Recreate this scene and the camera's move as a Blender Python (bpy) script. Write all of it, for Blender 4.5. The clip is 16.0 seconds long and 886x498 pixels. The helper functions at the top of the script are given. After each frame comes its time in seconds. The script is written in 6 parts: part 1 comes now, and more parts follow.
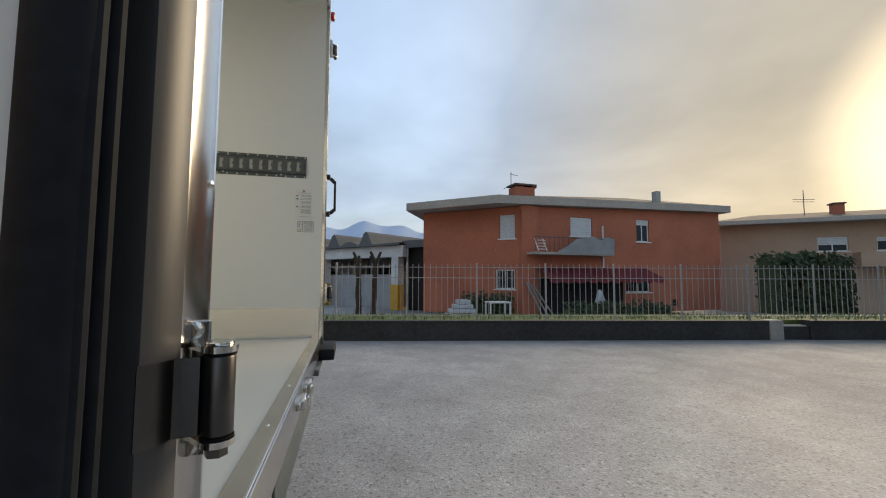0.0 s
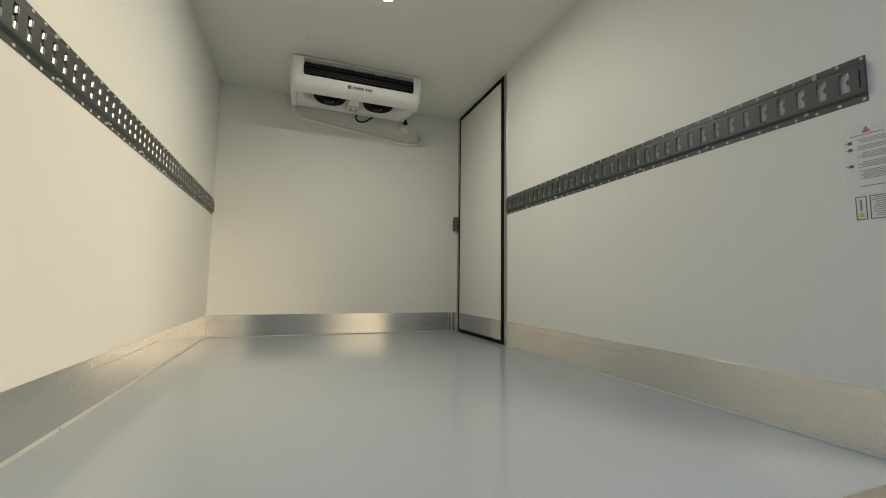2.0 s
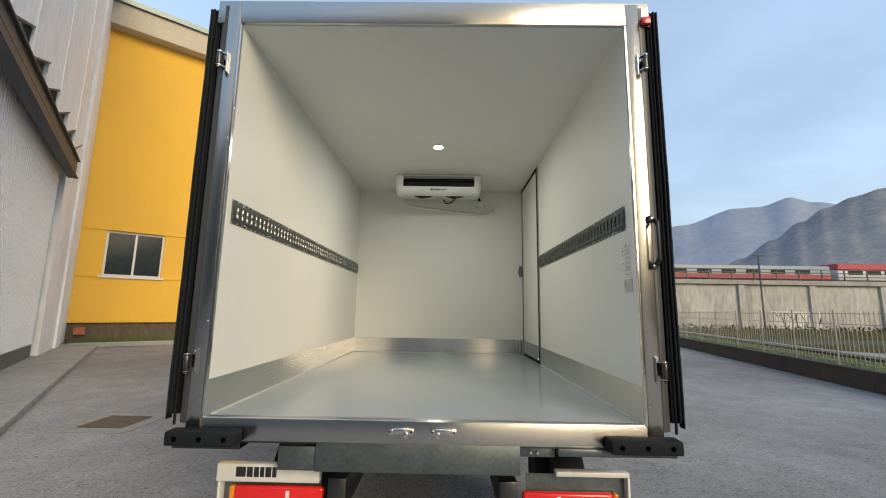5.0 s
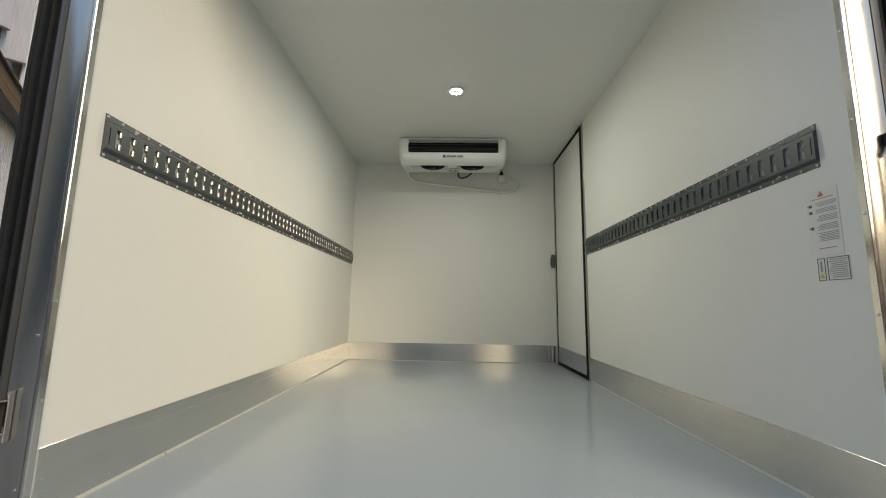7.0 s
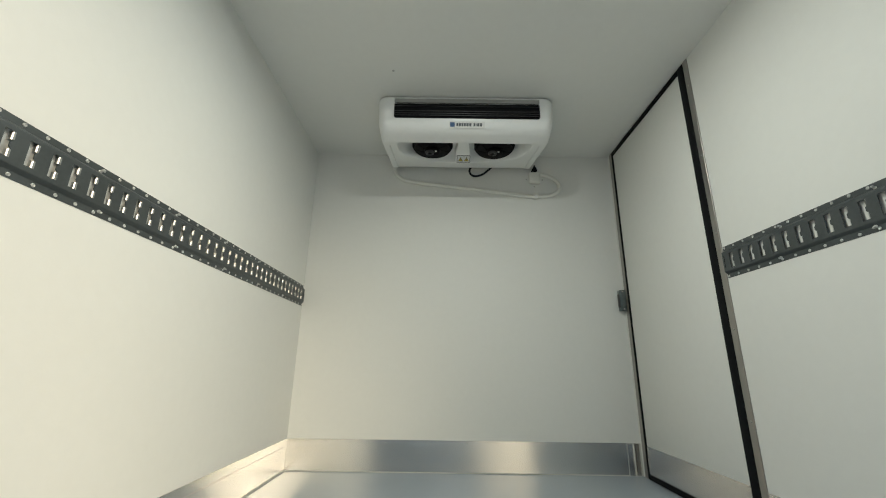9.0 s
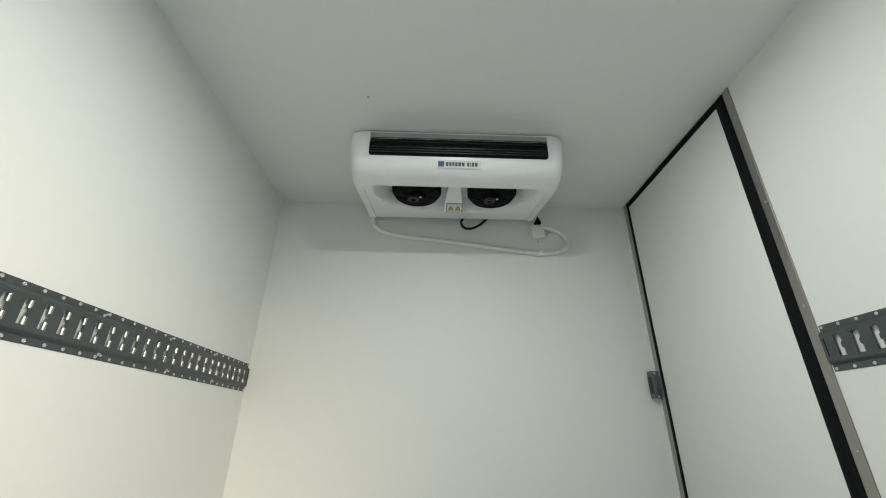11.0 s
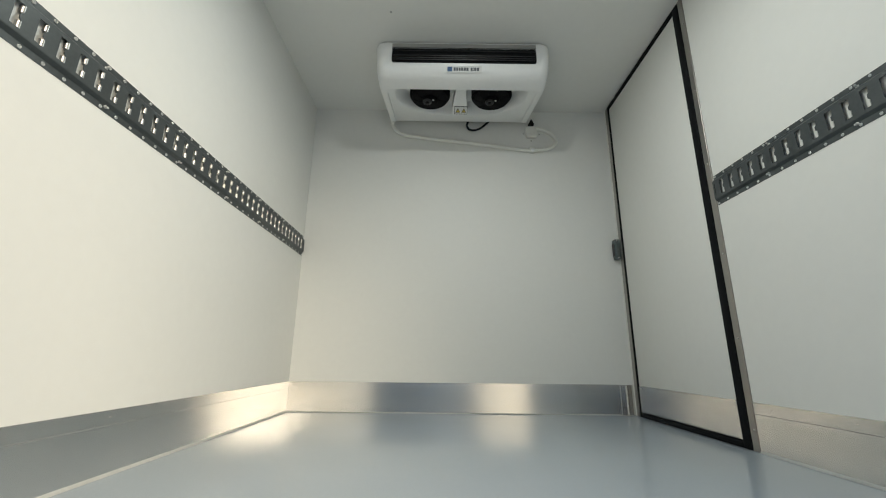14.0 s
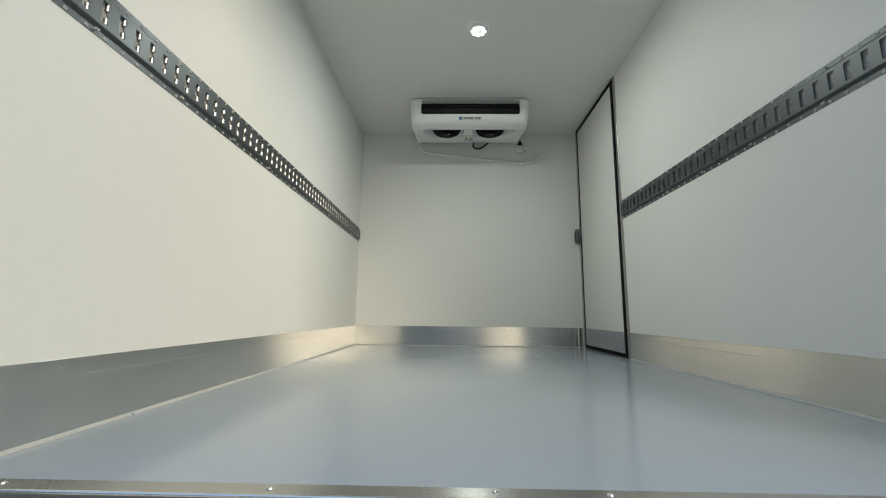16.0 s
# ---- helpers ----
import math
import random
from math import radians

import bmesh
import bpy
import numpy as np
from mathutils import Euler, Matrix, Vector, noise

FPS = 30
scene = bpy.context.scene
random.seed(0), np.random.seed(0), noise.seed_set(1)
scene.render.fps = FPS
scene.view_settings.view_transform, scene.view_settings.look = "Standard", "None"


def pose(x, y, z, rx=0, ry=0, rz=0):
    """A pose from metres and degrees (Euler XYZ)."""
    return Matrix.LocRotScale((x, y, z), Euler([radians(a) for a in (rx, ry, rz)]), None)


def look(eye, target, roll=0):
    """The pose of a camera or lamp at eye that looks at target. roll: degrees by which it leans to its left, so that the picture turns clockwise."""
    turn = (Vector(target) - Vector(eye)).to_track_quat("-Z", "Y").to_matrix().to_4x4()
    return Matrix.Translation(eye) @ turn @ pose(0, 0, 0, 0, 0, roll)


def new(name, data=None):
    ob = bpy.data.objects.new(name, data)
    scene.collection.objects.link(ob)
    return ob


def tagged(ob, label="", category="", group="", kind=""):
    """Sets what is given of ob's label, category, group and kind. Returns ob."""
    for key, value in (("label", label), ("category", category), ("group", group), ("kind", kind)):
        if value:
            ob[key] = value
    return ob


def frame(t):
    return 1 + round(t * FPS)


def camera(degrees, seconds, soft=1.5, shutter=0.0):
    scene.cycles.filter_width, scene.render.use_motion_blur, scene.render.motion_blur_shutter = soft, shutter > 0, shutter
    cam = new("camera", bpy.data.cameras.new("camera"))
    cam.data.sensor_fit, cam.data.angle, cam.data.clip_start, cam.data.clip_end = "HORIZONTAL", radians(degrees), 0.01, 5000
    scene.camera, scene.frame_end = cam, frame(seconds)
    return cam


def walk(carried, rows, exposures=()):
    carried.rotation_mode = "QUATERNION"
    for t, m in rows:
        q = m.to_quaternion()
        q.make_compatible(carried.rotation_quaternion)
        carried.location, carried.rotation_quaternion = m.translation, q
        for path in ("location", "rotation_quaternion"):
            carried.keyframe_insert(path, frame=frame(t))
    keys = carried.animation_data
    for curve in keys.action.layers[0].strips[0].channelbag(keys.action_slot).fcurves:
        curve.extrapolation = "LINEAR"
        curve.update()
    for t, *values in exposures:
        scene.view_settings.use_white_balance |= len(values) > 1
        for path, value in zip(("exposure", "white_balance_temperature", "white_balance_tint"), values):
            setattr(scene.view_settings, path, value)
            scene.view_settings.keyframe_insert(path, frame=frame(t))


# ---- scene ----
# ---- camera ----
cam = camera(95.3, 16.0, soft=1.1)
PATH = [
    (0, (-1.411, -0.141, 1.252), (0.531, -0.599, 1.393), 0.2),
    (0.3, (-1.275, -0.255, 1.232), (0.718, -0.312, 1.384), -0.1),
    (0.5, (-1.154, -0.323, 1.244), (0.826, -0.085, 1.399), 0.1),
    (1, (-0.883, -0.46, 1.267), (0.85, 0.524, 1.434), 0.5),
    (1.5, (-0.619, -0.463, 1.273), (0.605, 1.108, 1.453), 1.0),
    (2, (-0.395, -0.462, 1.325), (0.295, 1.408, 1.5), 0.8),
    (2.5, (-0.158, -0.59, 1.36), (0.092, 1.385, 1.556), 1.1),
    (3, (-0.047, -0.895, 1.368), (-0.014, 1.093, 1.586), 1.1),
    (3.5, (0.066, -1.187, 1.385), (0.041, 0.8, 1.617), 0.9),
    (4, (0.134, -1.488, 1.407), (0.113, 0.495, 1.665), 1.0),
    (4.2, (0.143, -1.609, 1.413), (0.123, 0.372, 1.687), 0.9),
    (5.2, (0.085, -1.88, 1.405), (0.057, 0.095, 1.703), 1.0),
    (6.3, (0.025, -1.537, 1.396), (-0.023, 0.44, 1.694), 1.2),
    (6.5, (0.006, -1.384, 1.4), (-0.043, 0.595, 1.686), 1.0),
    (7, (-0.021, -0.967, 1.422), (-0.06, 1.013, 1.705), 0.9),
    (7.5, (-0.097, -0.543, 1.419), (-0.117, 1.436, 1.711), 0.7),
    (8, (-0.103, -0.156, 1.417), (-0.119, 1.813, 1.769), 0.9),
    (8.5, (-0.09, 0.175, 1.425), (-0.109, 2.122, 1.884), 1.0),
    (9, (-0.121, 0.46, 1.469), (-0.126, 2.379, 2.031), 0.8),
    (9.5, (-0.074, 0.707, 1.521), (-0.085, 2.584, 2.213), 0.9),
    (10.7, (-0.11, 0.893, 1.645), (-0.068, 2.720, 2.452), 0.7),
    (12, (-0.084, 0.845, 1.66), (-0.039, 2.647, 2.527), 0.8),
    (12.5, (-0.093, 0.797, 1.561), (-0.022, 2.601, 2.422), 0.4),
    (13, (-0.09, 0.732, 1.437), (-0.032, 2.551, 2.267), 0.6),
    (13.5, (-0.114, 0.629, 1.35), (-0.079, 2.505, 2.043), 0.7),
    (14, (-0.116, 0.49, 1.222), (-0.111, 2.421, 1.739), 0.6),
    (14.5, (-0.109, 0.275, 1.14), (-0.139, 2.237, 1.525), 0.4),
    (15, (-0.123, 0.015, 1.139), (-0.178, 1.987, 1.47), 0.4),
    (15.5, (-0.153, -0.31, 1.157), (-0.208, 1.663, 1.481), 0.5),
    (16, (-0.148, -0.627, 1.183), (-0.191, 1.347, 1.502), 0.6),
]
EXPOSURES = [(0, 1.06, 7800, 8), (0.5, 0.78, 7900, 6), (1, 1.1, 8300, 9), (2, 1.18, 7600, 8), (2.5, 1.17, 7200, 6), (3, 1.2, 7200, 6), (4, 1.18, 7300, 6), (6.5, 1.17, 7500, 7), (7, 1.16, 7300, 6), (7.5, 1.17, 6750, 4), (8, 1.22, 6750, 4), (9, 1.42, 6750, 4), (12, 1.72, 6350, 8), (14.5, 1.36, 6550, 6), (16, 1.22, 6500, 4)]
walk(cam, [(t, look(eye, target, roll)) for t, eye, target, roll in PATH], EXPOSURES)

# ---- world and sun ----
SUN_DIR = Vector((0.56, -0.80, 0.41)).normalized()      # the sun, veiled by thin cloud
GAP_DIR = Vector((0.30, -0.93, 0.20)).normalized()      # the bright gap in the cloud beside it
world = bpy.data.worlds.new("evening_sky")
scene.world = world
world.use_nodes = True
nt = world.node_tree
nt.nodes.clear()


def wnode(kind, **kw):
    n = nt.nodes.new(kind)
    for k, v in kw.items():
        n.inputs[k].default_value = v
    return n


sky = nt.nodes.new("ShaderNodeTexSky")
sky.sky_type, sky.sun_disc = "NISHITA", False
sky.sun_elevation, sky.sun_rotation = math.asin(SUN_DIR.z), math.atan2(SUN_DIR.x, SUN_DIR.y)
sky.altitude, sky.air_density, sky.dust_density, sky.ozone_density = 300, 1.0, 1.6, 1.2
coord = nt.nodes.new("ShaderNodeTexCoord")
sep = nt.nodes.new("ShaderNodeSeparateXYZ")
nt.links.new(coord.outputs["Generated"], sep.inputs[0])
# clouds lie on a flat sheet high over the ground
lift = nt.nodes.new("ShaderNodeMath"); lift.operation = "MAXIMUM"; lift.inputs[1].default_value = 0.0
nt.links.new(sep.outputs["Z"], lift.inputs[0])
lift2 = nt.nodes.new("ShaderNodeMath"); lift2.operation = "ADD"; lift2.inputs[1].default_value = 0.16
nt.links.new(lift.outputs[0], lift2.inputs[0])
sheet = nt.nodes.new("ShaderNodeVectorMath"); sheet.operation = "DIVIDE"
nt.links.new(coord.outputs["Generated"], sheet.inputs[0]); nt.links.new(lift2.outputs[0], sheet.inputs[1])
cl = wnode("ShaderNodeTexNoise", Scale=0.6, Detail=4.0, Roughness=0.45, Distortion=0.1)
nt.links.new(sheet.outputs[0], cl.inputs["Vector"])
amount = nt.nodes.new("ShaderNodeMapRange")
amount.inputs[1].default_value, amount.inputs[2].default_value = 0.32, 0.78
nt.links.new(cl.outputs["Fac"], amount.inputs[0])
# glow round the hidden sun
sund = nt.nodes.new("ShaderNodeVectorMath"); sund.operation = "DOT_PRODUCT"
sund.inputs[1].default_value = GAP_DIR
nt.links.new(coord.outputs["Generated"], sund.inputs[0])
glow = nt.nodes.new("ShaderNodeMapRange"); glow.interpolation_type = "SMOOTHSTEP"
glow.inputs[1].default_value, glow.inputs[2].default_value = 0.52, 0.99
nt.links.new(sund.outputs["Value"], glow.inputs[0])
ccol = nt.nodes.new("ShaderNodeMix"); ccol.data_type = "RGBA"
ccol.inputs["A"].default_value = (1.38, 2.0, 3.15, 1)
ccol.inputs["B"].default_value = (1.9, 1.84, 1.74, 1)
nt.links.new(glow.outputs[0], ccol.inputs["Factor"])
cover = nt.nodes.new("ShaderNodeMath"); cover.operation = "MULTIPLY_ADD"; cover.use_clamp = True
cover.inputs[1].default_value, cover.inputs[2].default_value = 0.45, 0.5
nt.links.new(amount.outputs[0], cover.inputs[0])
near = nt.nodes.new("ShaderNodeMath"); near.operation = "MULTIPLY_ADD"; near.use_clamp = True
near.inputs[1].default_value = 0.95
nt.links.new(glow.outputs[0], near.inputs[0]); nt.links.new(cover.outputs[0], near.inputs[2])
mixsky = nt.nodes.new("ShaderNodeMix"); mixsky.data_type = "RGBA"
nt.links.new(near.outputs[0], mixsky.inputs["Factor"])
nt.links.new(sky.outputs[0], mixsky.inputs["A"]); nt.links.new(ccol.outputs["Result"], mixsky.inputs["B"])
bg = wnode("ShaderNodeBackground", Strength=0.165)
out = nt.nodes.new("ShaderNodeOutputWorld")
# pale haze along the horizon
haze = nt.nodes.new("ShaderNodeMapRange"); haze.interpolation_type = "SMOOTHSTEP"
for i, v in enumerate((0.0, 0.42, 0.7, 0.0)):
    haze.inputs[1 + i].default_value = v
nt.links.new(sep.outputs["Z"], haze.inputs[0])
hcol = nt.nodes.new("ShaderNodeMix"); hcol.data_type = "RGBA"
hcol.inputs["A"].default_value, hcol.inputs["B"].default_value = (1.42, 1.78, 2.36, 1), (3.1, 2.65, 1.95, 1)
nt.links.new(glow.outputs[0], hcol.inputs["Factor"])
mixhaze = nt.nodes.new("ShaderNodeMix"); mixhaze.data_type = "RGBA"
nt.links.new(haze.outputs[0], mixhaze.inputs["Factor"])
nt.links.new(mixsky.outputs["Result"], mixhaze.inputs["A"]); nt.links.new(hcol.outputs["Result"], mixhaze.inputs["B"])
# the bright veil right round the sun
core = nt.nodes.new("ShaderNodeMapRange"); core.interpolation_type = "SMOOTHSTEP"
core.inputs[1].default_value, core.inputs[2].default_value = 0.955, 1.0
nt.links.new(sund.outputs["Value"], core.inputs[0])
mixcore = nt.nodes.new("ShaderNodeMix"); mixcore.data_type = "RGBA"
mixcore.inputs["B"].default_value = (5.8, 5.0, 3.8, 1)
nt.links.new(core.outputs[0], mixcore.inputs["Factor"])
# thicker and thinner cloud
shade = nt.nodes.new("ShaderNodeMapRange")
for i, v in enumerate((0.3, 0.72, 1.10, 0.74)):
    shade.inputs[1 + i].default_value = v
cl2 = wnode("ShaderNodeTexNoise", Scale=0.9, Detail=5.0, Roughness=0.5, Distortion=0.15)
nt.links.new(sheet.outputs[0], cl2.inputs["Vector"])
nt.links.new(cl2.outputs["Fac"], shade.inputs[0])
shaded = nt.nodes.new("ShaderNodeVectorMath"); shaded.operation = "SCALE"
nt.links.new(mixhaze.outputs["Result"], shaded.inputs[0]); nt.links.new(shade.outputs[0], shaded.inputs["Scale"])
nt.links.new(shaded.outputs[0], mixcore.inputs["A"])
nt.links.new(mixcore.outputs["Result"], bg.inputs[0]); nt.links.new(bg.outputs[0], out.inputs[0])

sun = new("sun", bpy.data.lights.new("sun", "SUN"))
sun.data.energy, sun.data.angle, sun.data.color = 1.2, radians(34), (1.0, 0.85, 0.67)
sun.matrix_world = look((0, 0, 30), Vector((0, 0, 30)) - SUN_DIR)

# ceiling lamp of the cargo box, switched on
lamp_light = new("ceiling_lamp_light", bpy.data.lights.new("ceiling_lamp_light", "AREA"))
lamp_light.data.shape, lamp_light.data.size, lamp_light.data.energy = "DISK", 0.08, 4.6
lamp_light.data.color = (0.97, 1.0, 0.98)
lamp_light.matrix_world = pose(0.0, 1.505, 2.795)

# ---- helpers for building ----
BASE = {}


def box(bm, x0, x1, y0, y1, z0, z1):
    v = [bm.verts.new(p) for p in ((x0, y0, z0), (x1, y0, z0), (x1, y1, z0), (x0, y1, z0),
                                   (x0, y0, z1), (x1, y0, z1), (x1, y1, z1), (x0, y1, z1))]
    for f in ((3, 2, 1, 0), (4, 5, 6, 7), (0, 1, 5, 4), (1, 2, 6, 5), (2, 3, 7, 6), (3, 0, 4, 7)):
        bm.faces.new([v[i] for i in f])
    return v


def block(x0, x1, y0, y1, z0, z1, r=0.0, seg=2):
    """A box with edges rounded by r."""
    bm = bmesh.new()
    box(bm, min(x0, x1), max(x0, x1), min(y0, y1), max(y0, y1), min(z0, z1), max(z0, z1))
    if r:
        bmesh.ops.bevel(bm, geom=bm.edges[:], offset=r, segments=seg, profile=0.5, affect="EDGES")
    return bm


def tube(bm, pts, r, n=8, r1=None, caps=True):
    """A round bar through points, tapering from r to r1."""
    pts = [Vector(p) for p in pts]
    r1 = r if r1 is None else r1
    rings, up = [], None
    for i, p in enumerate(pts):
        d = (pts[min(i + 1, len(pts) - 1)] - pts[max(i - 1, 0)]).normalized()
        if up is None:
            up = Vector((0, 0, 1)) if abs(d.z) < 0.9 else Vector((1, 0, 0))
        a = d.cross(up).normalized()
        b = a.cross(d).normalized()
        up = b
        rr = r + (r1 - r) * i / max(1, len(pts) - 1)
        rings.append([bm.verts.new(p + (a * math.cos(2 * math.pi * k / n) + b * math.sin(2 * math.pi * k / n)) * rr) for k in range(n)])
    for q, w in zip(rings, rings[1:]):
        for k in range(n):
            bm.faces.new((q[k], q[(k + 1) % n], w[(k + 1) % n], w[k]))
    if caps:
        bm.faces.new(rings[0][::-1]); bm.faces.new(rings[-1])
    return rings


def rod(p0, p1, r, n=12, bevel=0.0):
    bm = bmesh.new()
    tube(bm, (p0, p1), r, n)
    if bevel:
        bmesh.ops.recalc_face_normals(bm, faces=bm.faces[:])
        es = [e for e in bm.edges if len(e.link_faces) == 2 and (len(e.link_faces[0].verts) > 4 or len(e.link_faces[1].verts) > 4)]
        bmesh.ops.bevel(bm, geom=es, offset=bevel, segments=2, profile=0.5, affect="EDGES")
    return bm


def prism(profile, axis, a0, a1):
    """A closed outline, given in the two other axes in order, drawn out along an axis."""
    bm = bmesh.new()

    def at(p, a):
        return {"x": (a, p[0], p[1]), "y": (p[0], a, p[1]), "z": (p[0], p[1], a)}[axis]
    q = [bm.verts.new(at(p, a0)) for p in profile]
    w = [bm.verts.new(at(p, a1)) for p in profile]
    n = len(profile)
    for i in range(n):
        bm.faces.new((q[i], q[(i + 1) % n], w[(i + 1) % n], w[i]))
    bm.faces.new(q[::-1]); bm.faces.new(w)
    bmesh.ops.recalc_face_normals(bm, faces=bm.faces[:])
    return bm


def dome(r, h, n=10, rings=3):
    """A low round head on the plane z = 0, as of a rivet."""
    bm = bmesh.new()
    prev = [bm.verts.new((r * math.cos(2 * math.pi * k / n), r * math.sin(2 * math.pi * k / n), 0)) for k in range(n)]
    for i in range(1, rings):
        a = math.pi / 2 * i / rings
        ring = [bm.verts.new((r * math.cos(a) * math.cos(2 * math.pi * k / n), r * math.cos(a) * math.sin(2 * math.pi * k / n), h * math.sin(a))) for k in range(n)]
        for k in range(n):
            bm.faces.new((prev[k], prev[(k + 1) % n], ring[(k + 1) % n], ring[k]))
        prev = ring
    top = bm.verts.new((0, 0, h))
    for k in range(n):
        bm.faces.new((prev[k], prev[(k + 1) % n], top))
    return bm


def mesh_of(name, bm, material, smooth=True):
    bmesh.ops.recalc_face_normals(bm, faces=bm.faces[:])
    me = bpy.data.meshes.new(name)
    bm.to_mesh(me)
    bm.free()
    me.materials.append(material)
    if smooth:
        me.set_sharp_from_angle(angle=radians(32))
    return me


def thing(name, label, category, at=(0, 0, 0), group="", kind=""):
    """An Empty at the thing's base that carries its parts."""
    ob = new(name)
    ob.empty_display_size = 0.05
    ob.location = at
    BASE[ob] = Matrix.Translation(at)
    return tagged(ob, label, category, group, kind)


def part(name, bm, material, parent, label="", smooth=True):
    ob = new(name, mesh_of(name, bm, material, smooth))
    ob.parent = parent
    ob.matrix_parent_inverse = BASE.get(parent, Matrix()).inverted()
    return tagged(ob, label)


def piece(name, me, parent, m):
    """An object of its own on a shared mesh, at the pose m."""
    ob = new(name, me)
    ob.parent = parent
    ob.matrix_parent_inverse = BASE.get(parent, Matrix()).inverted()
    ob.matrix_basis = m
    return ob


def solid(name, bm, material, label, category, kind="structure", group="", smooth=True):
    """A thing or piece of the setting that is a single mesh."""
    return tagged(new(name, mesh_of(name, bm, material, smooth)), label, category, group, kind)


# ---- materials ----
def material(name, color, rough=0.5, metal=0.0, vary=0.12, scale=3.0, fine=60.0, bump=0.0, bump_scale=None, stretch=(1, 1, 1),
             rough_vary=0.08, spec=0.5, coat=0.0, tint=None, each=0.0, aniso=0.0, grain=None):
    m = bpy.data.materials.new(name)
    m.use_nodes = True
    t = m.node_tree
    b = t.nodes["Principled BSDF"]
    b.inputs["Metallic"].default_value = metal
    b.inputs["Specular IOR Level"].default_value = spec
    b.inputs["Coat Weight"].default_value = coat
    b.inputs["Coat Roughness"].default_value = 0.15
    if aniso:
        b.inputs["Anisotropic"].default_value = aniso
        b.inputs["Anisotropic Rotation"].default_value = 0.25
        if grain:
            tg = t.nodes.new("ShaderNodeCombineXYZ")
            for i in range(3):
                tg.inputs[i].default_value = grain[i]
        else:
            tg = t.nodes.new("ShaderNodeTangent")
            tg.direction_type, tg.axis = "RADIAL", "Z"
        t.links.new(tg.outputs[0], b.inputs["Tangent"])
    co = t.nodes.new("ShaderNodeTexCoord")
    mp = t.nodes.new("ShaderNodeMapping")
    mp.inputs["Scale"].default_value = stretch
    t.links.new(co.outputs["Object"], mp.inputs["Vector"])
    n1 = t.nodes.new("ShaderNodeTexNoise"); n1.inputs["Scale"].default_value = scale; n1.inputs["Detail"].default_value = 4
    n2 = t.nodes.new("ShaderNodeTexNoise"); n2.inputs["Scale"].default_value = fine; n2.inputs["Detail"].default_value = 3
    for n in (n1, n2):
        t.links.new(mp.outputs[0], n.inputs["Vector"])
    av = t.nodes.new("ShaderNodeMath"); av.operation = "ADD"
    t.links.new(n1.outputs["Fac"], av.inputs[0]); t.links.new(n2.outputs["Fac"], av.inputs[1])
    mr = t.nodes.new("ShaderNodeMapRange")
    mr.inputs[1].default_value, mr.inputs[2].default_value = 0.7, 1.3
    t.links.new(av.outputs[0], mr.inputs[0])
    mx = t.nodes.new("ShaderNodeMix"); mx.data_type = "RGBA"
    lo = [c * (1 - vary) for c in color]
    hi = list(tint) if tint else [min(1, c * (1 + vary)) for c in color]
    mx.inputs["A"].default_value, mx.inputs["B"].default_value = (*lo, 1), (*hi, 1)
    t.links.new(mr.outputs[0], mx.inputs["Factor"])
    last = mx.outputs["Result"]
    if each:
        oi = t.nodes.new("ShaderNodeObjectInfo")
        hsv = t.nodes.new("ShaderNodeHueSaturation")
        r2 = t.nodes.new("ShaderNodeMapRange")
        r2.inputs[3].default_value, r2.inputs[4].default_value = 1 - each, 1 + each
        t.links.new(oi.outputs["Random"], r2.inputs[0]); t.links.new(r2.outputs[0], hsv.inputs["Value"])
        t.links.new(last, hsv.inputs["Color"])
        last = hsv.outputs[0]
    t.links.new(last, b.inputs["Base Color"])
    rr = t.nodes.new("ShaderNodeMapRange")
    rr.inputs[3].default_value, rr.inputs[4].default_value = max(0.02, rough - rough_vary), min(1, rough + rough_vary)
    t.links.new(n1.outputs["Fac"], rr.inputs[0]); t.links.new(rr.outputs[0], b.inputs["Roughness"])
    if bump:
        n3 = t.nodes.new("ShaderNodeTexNoise"); n3.inputs["Scale"].default_value = bump_scale or fine; n3.inputs["Detail"].default_value = 3
        t.links.new(mp.outputs[0], n3.inputs["Vector"])
        bp = t.nodes.new("ShaderNodeBump"); bp.inputs["Strength"].default_value = bump; bp.inputs["Distance"].default_value = 0.01
        t.links.new(n3.outputs["Fac"], bp.inputs["Height"]); t.links.new(bp.outputs[0], b.inputs["Normal"])
    return m


def glowing(name, color, strength):
    m = bpy.data.materials.new(name)
    m.use_nodes = True
    b = m.node_tree.nodes["Principled BSDF"]
    b.inputs["Base Color"].default_value = (*color, 1)
    b.inputs["Emission Color"].default_value = (*color, 1)
    b.inputs["Emission Strength"].default_value = strength
    return m


GELCOAT = material("white_gelcoat", (0.73, 0.735, 0.705), 0.55, vary=0.012, scale=1.3, fine=30, bump=0.02, bump_scale=140, rough_vary=0.05)
FLOOR_RESIN = material("grey_resin_floor", (0.345, 0.39, 0.43), 0.14, vary=0.035, scale=1.6, fine=240, bump=0.02, bump_scale=260, rough_vary=0.06)
ALU = material("kick_plate_aluminium", (0.72, 0.71, 0.69), 0.22, 1.0, aniso=0.9, vary=0.05, scale=2.0, fine=14, stretch=(1, 1, 14), rough_vary=0.03)
# brown-grey base holds the dark reflection on the metal door strips
STRIP_ALU = material("frame_strip_reflection_grey", (0.36, 0.345, 0.32), 0.34, 0.9, vary=0.08, scale=2.0, fine=30, stretch=(14, 14, 1), rough_vary=0.05)
STEEL = material("brushed_stainless_steel", (0.47, 0.455, 0.43), 0.22, 1.0, vary=0.06, scale=2.0, fine=30, stretch=(14, 14, 1), bump=0.01, bump_scale=40, rough_vary=0.05)
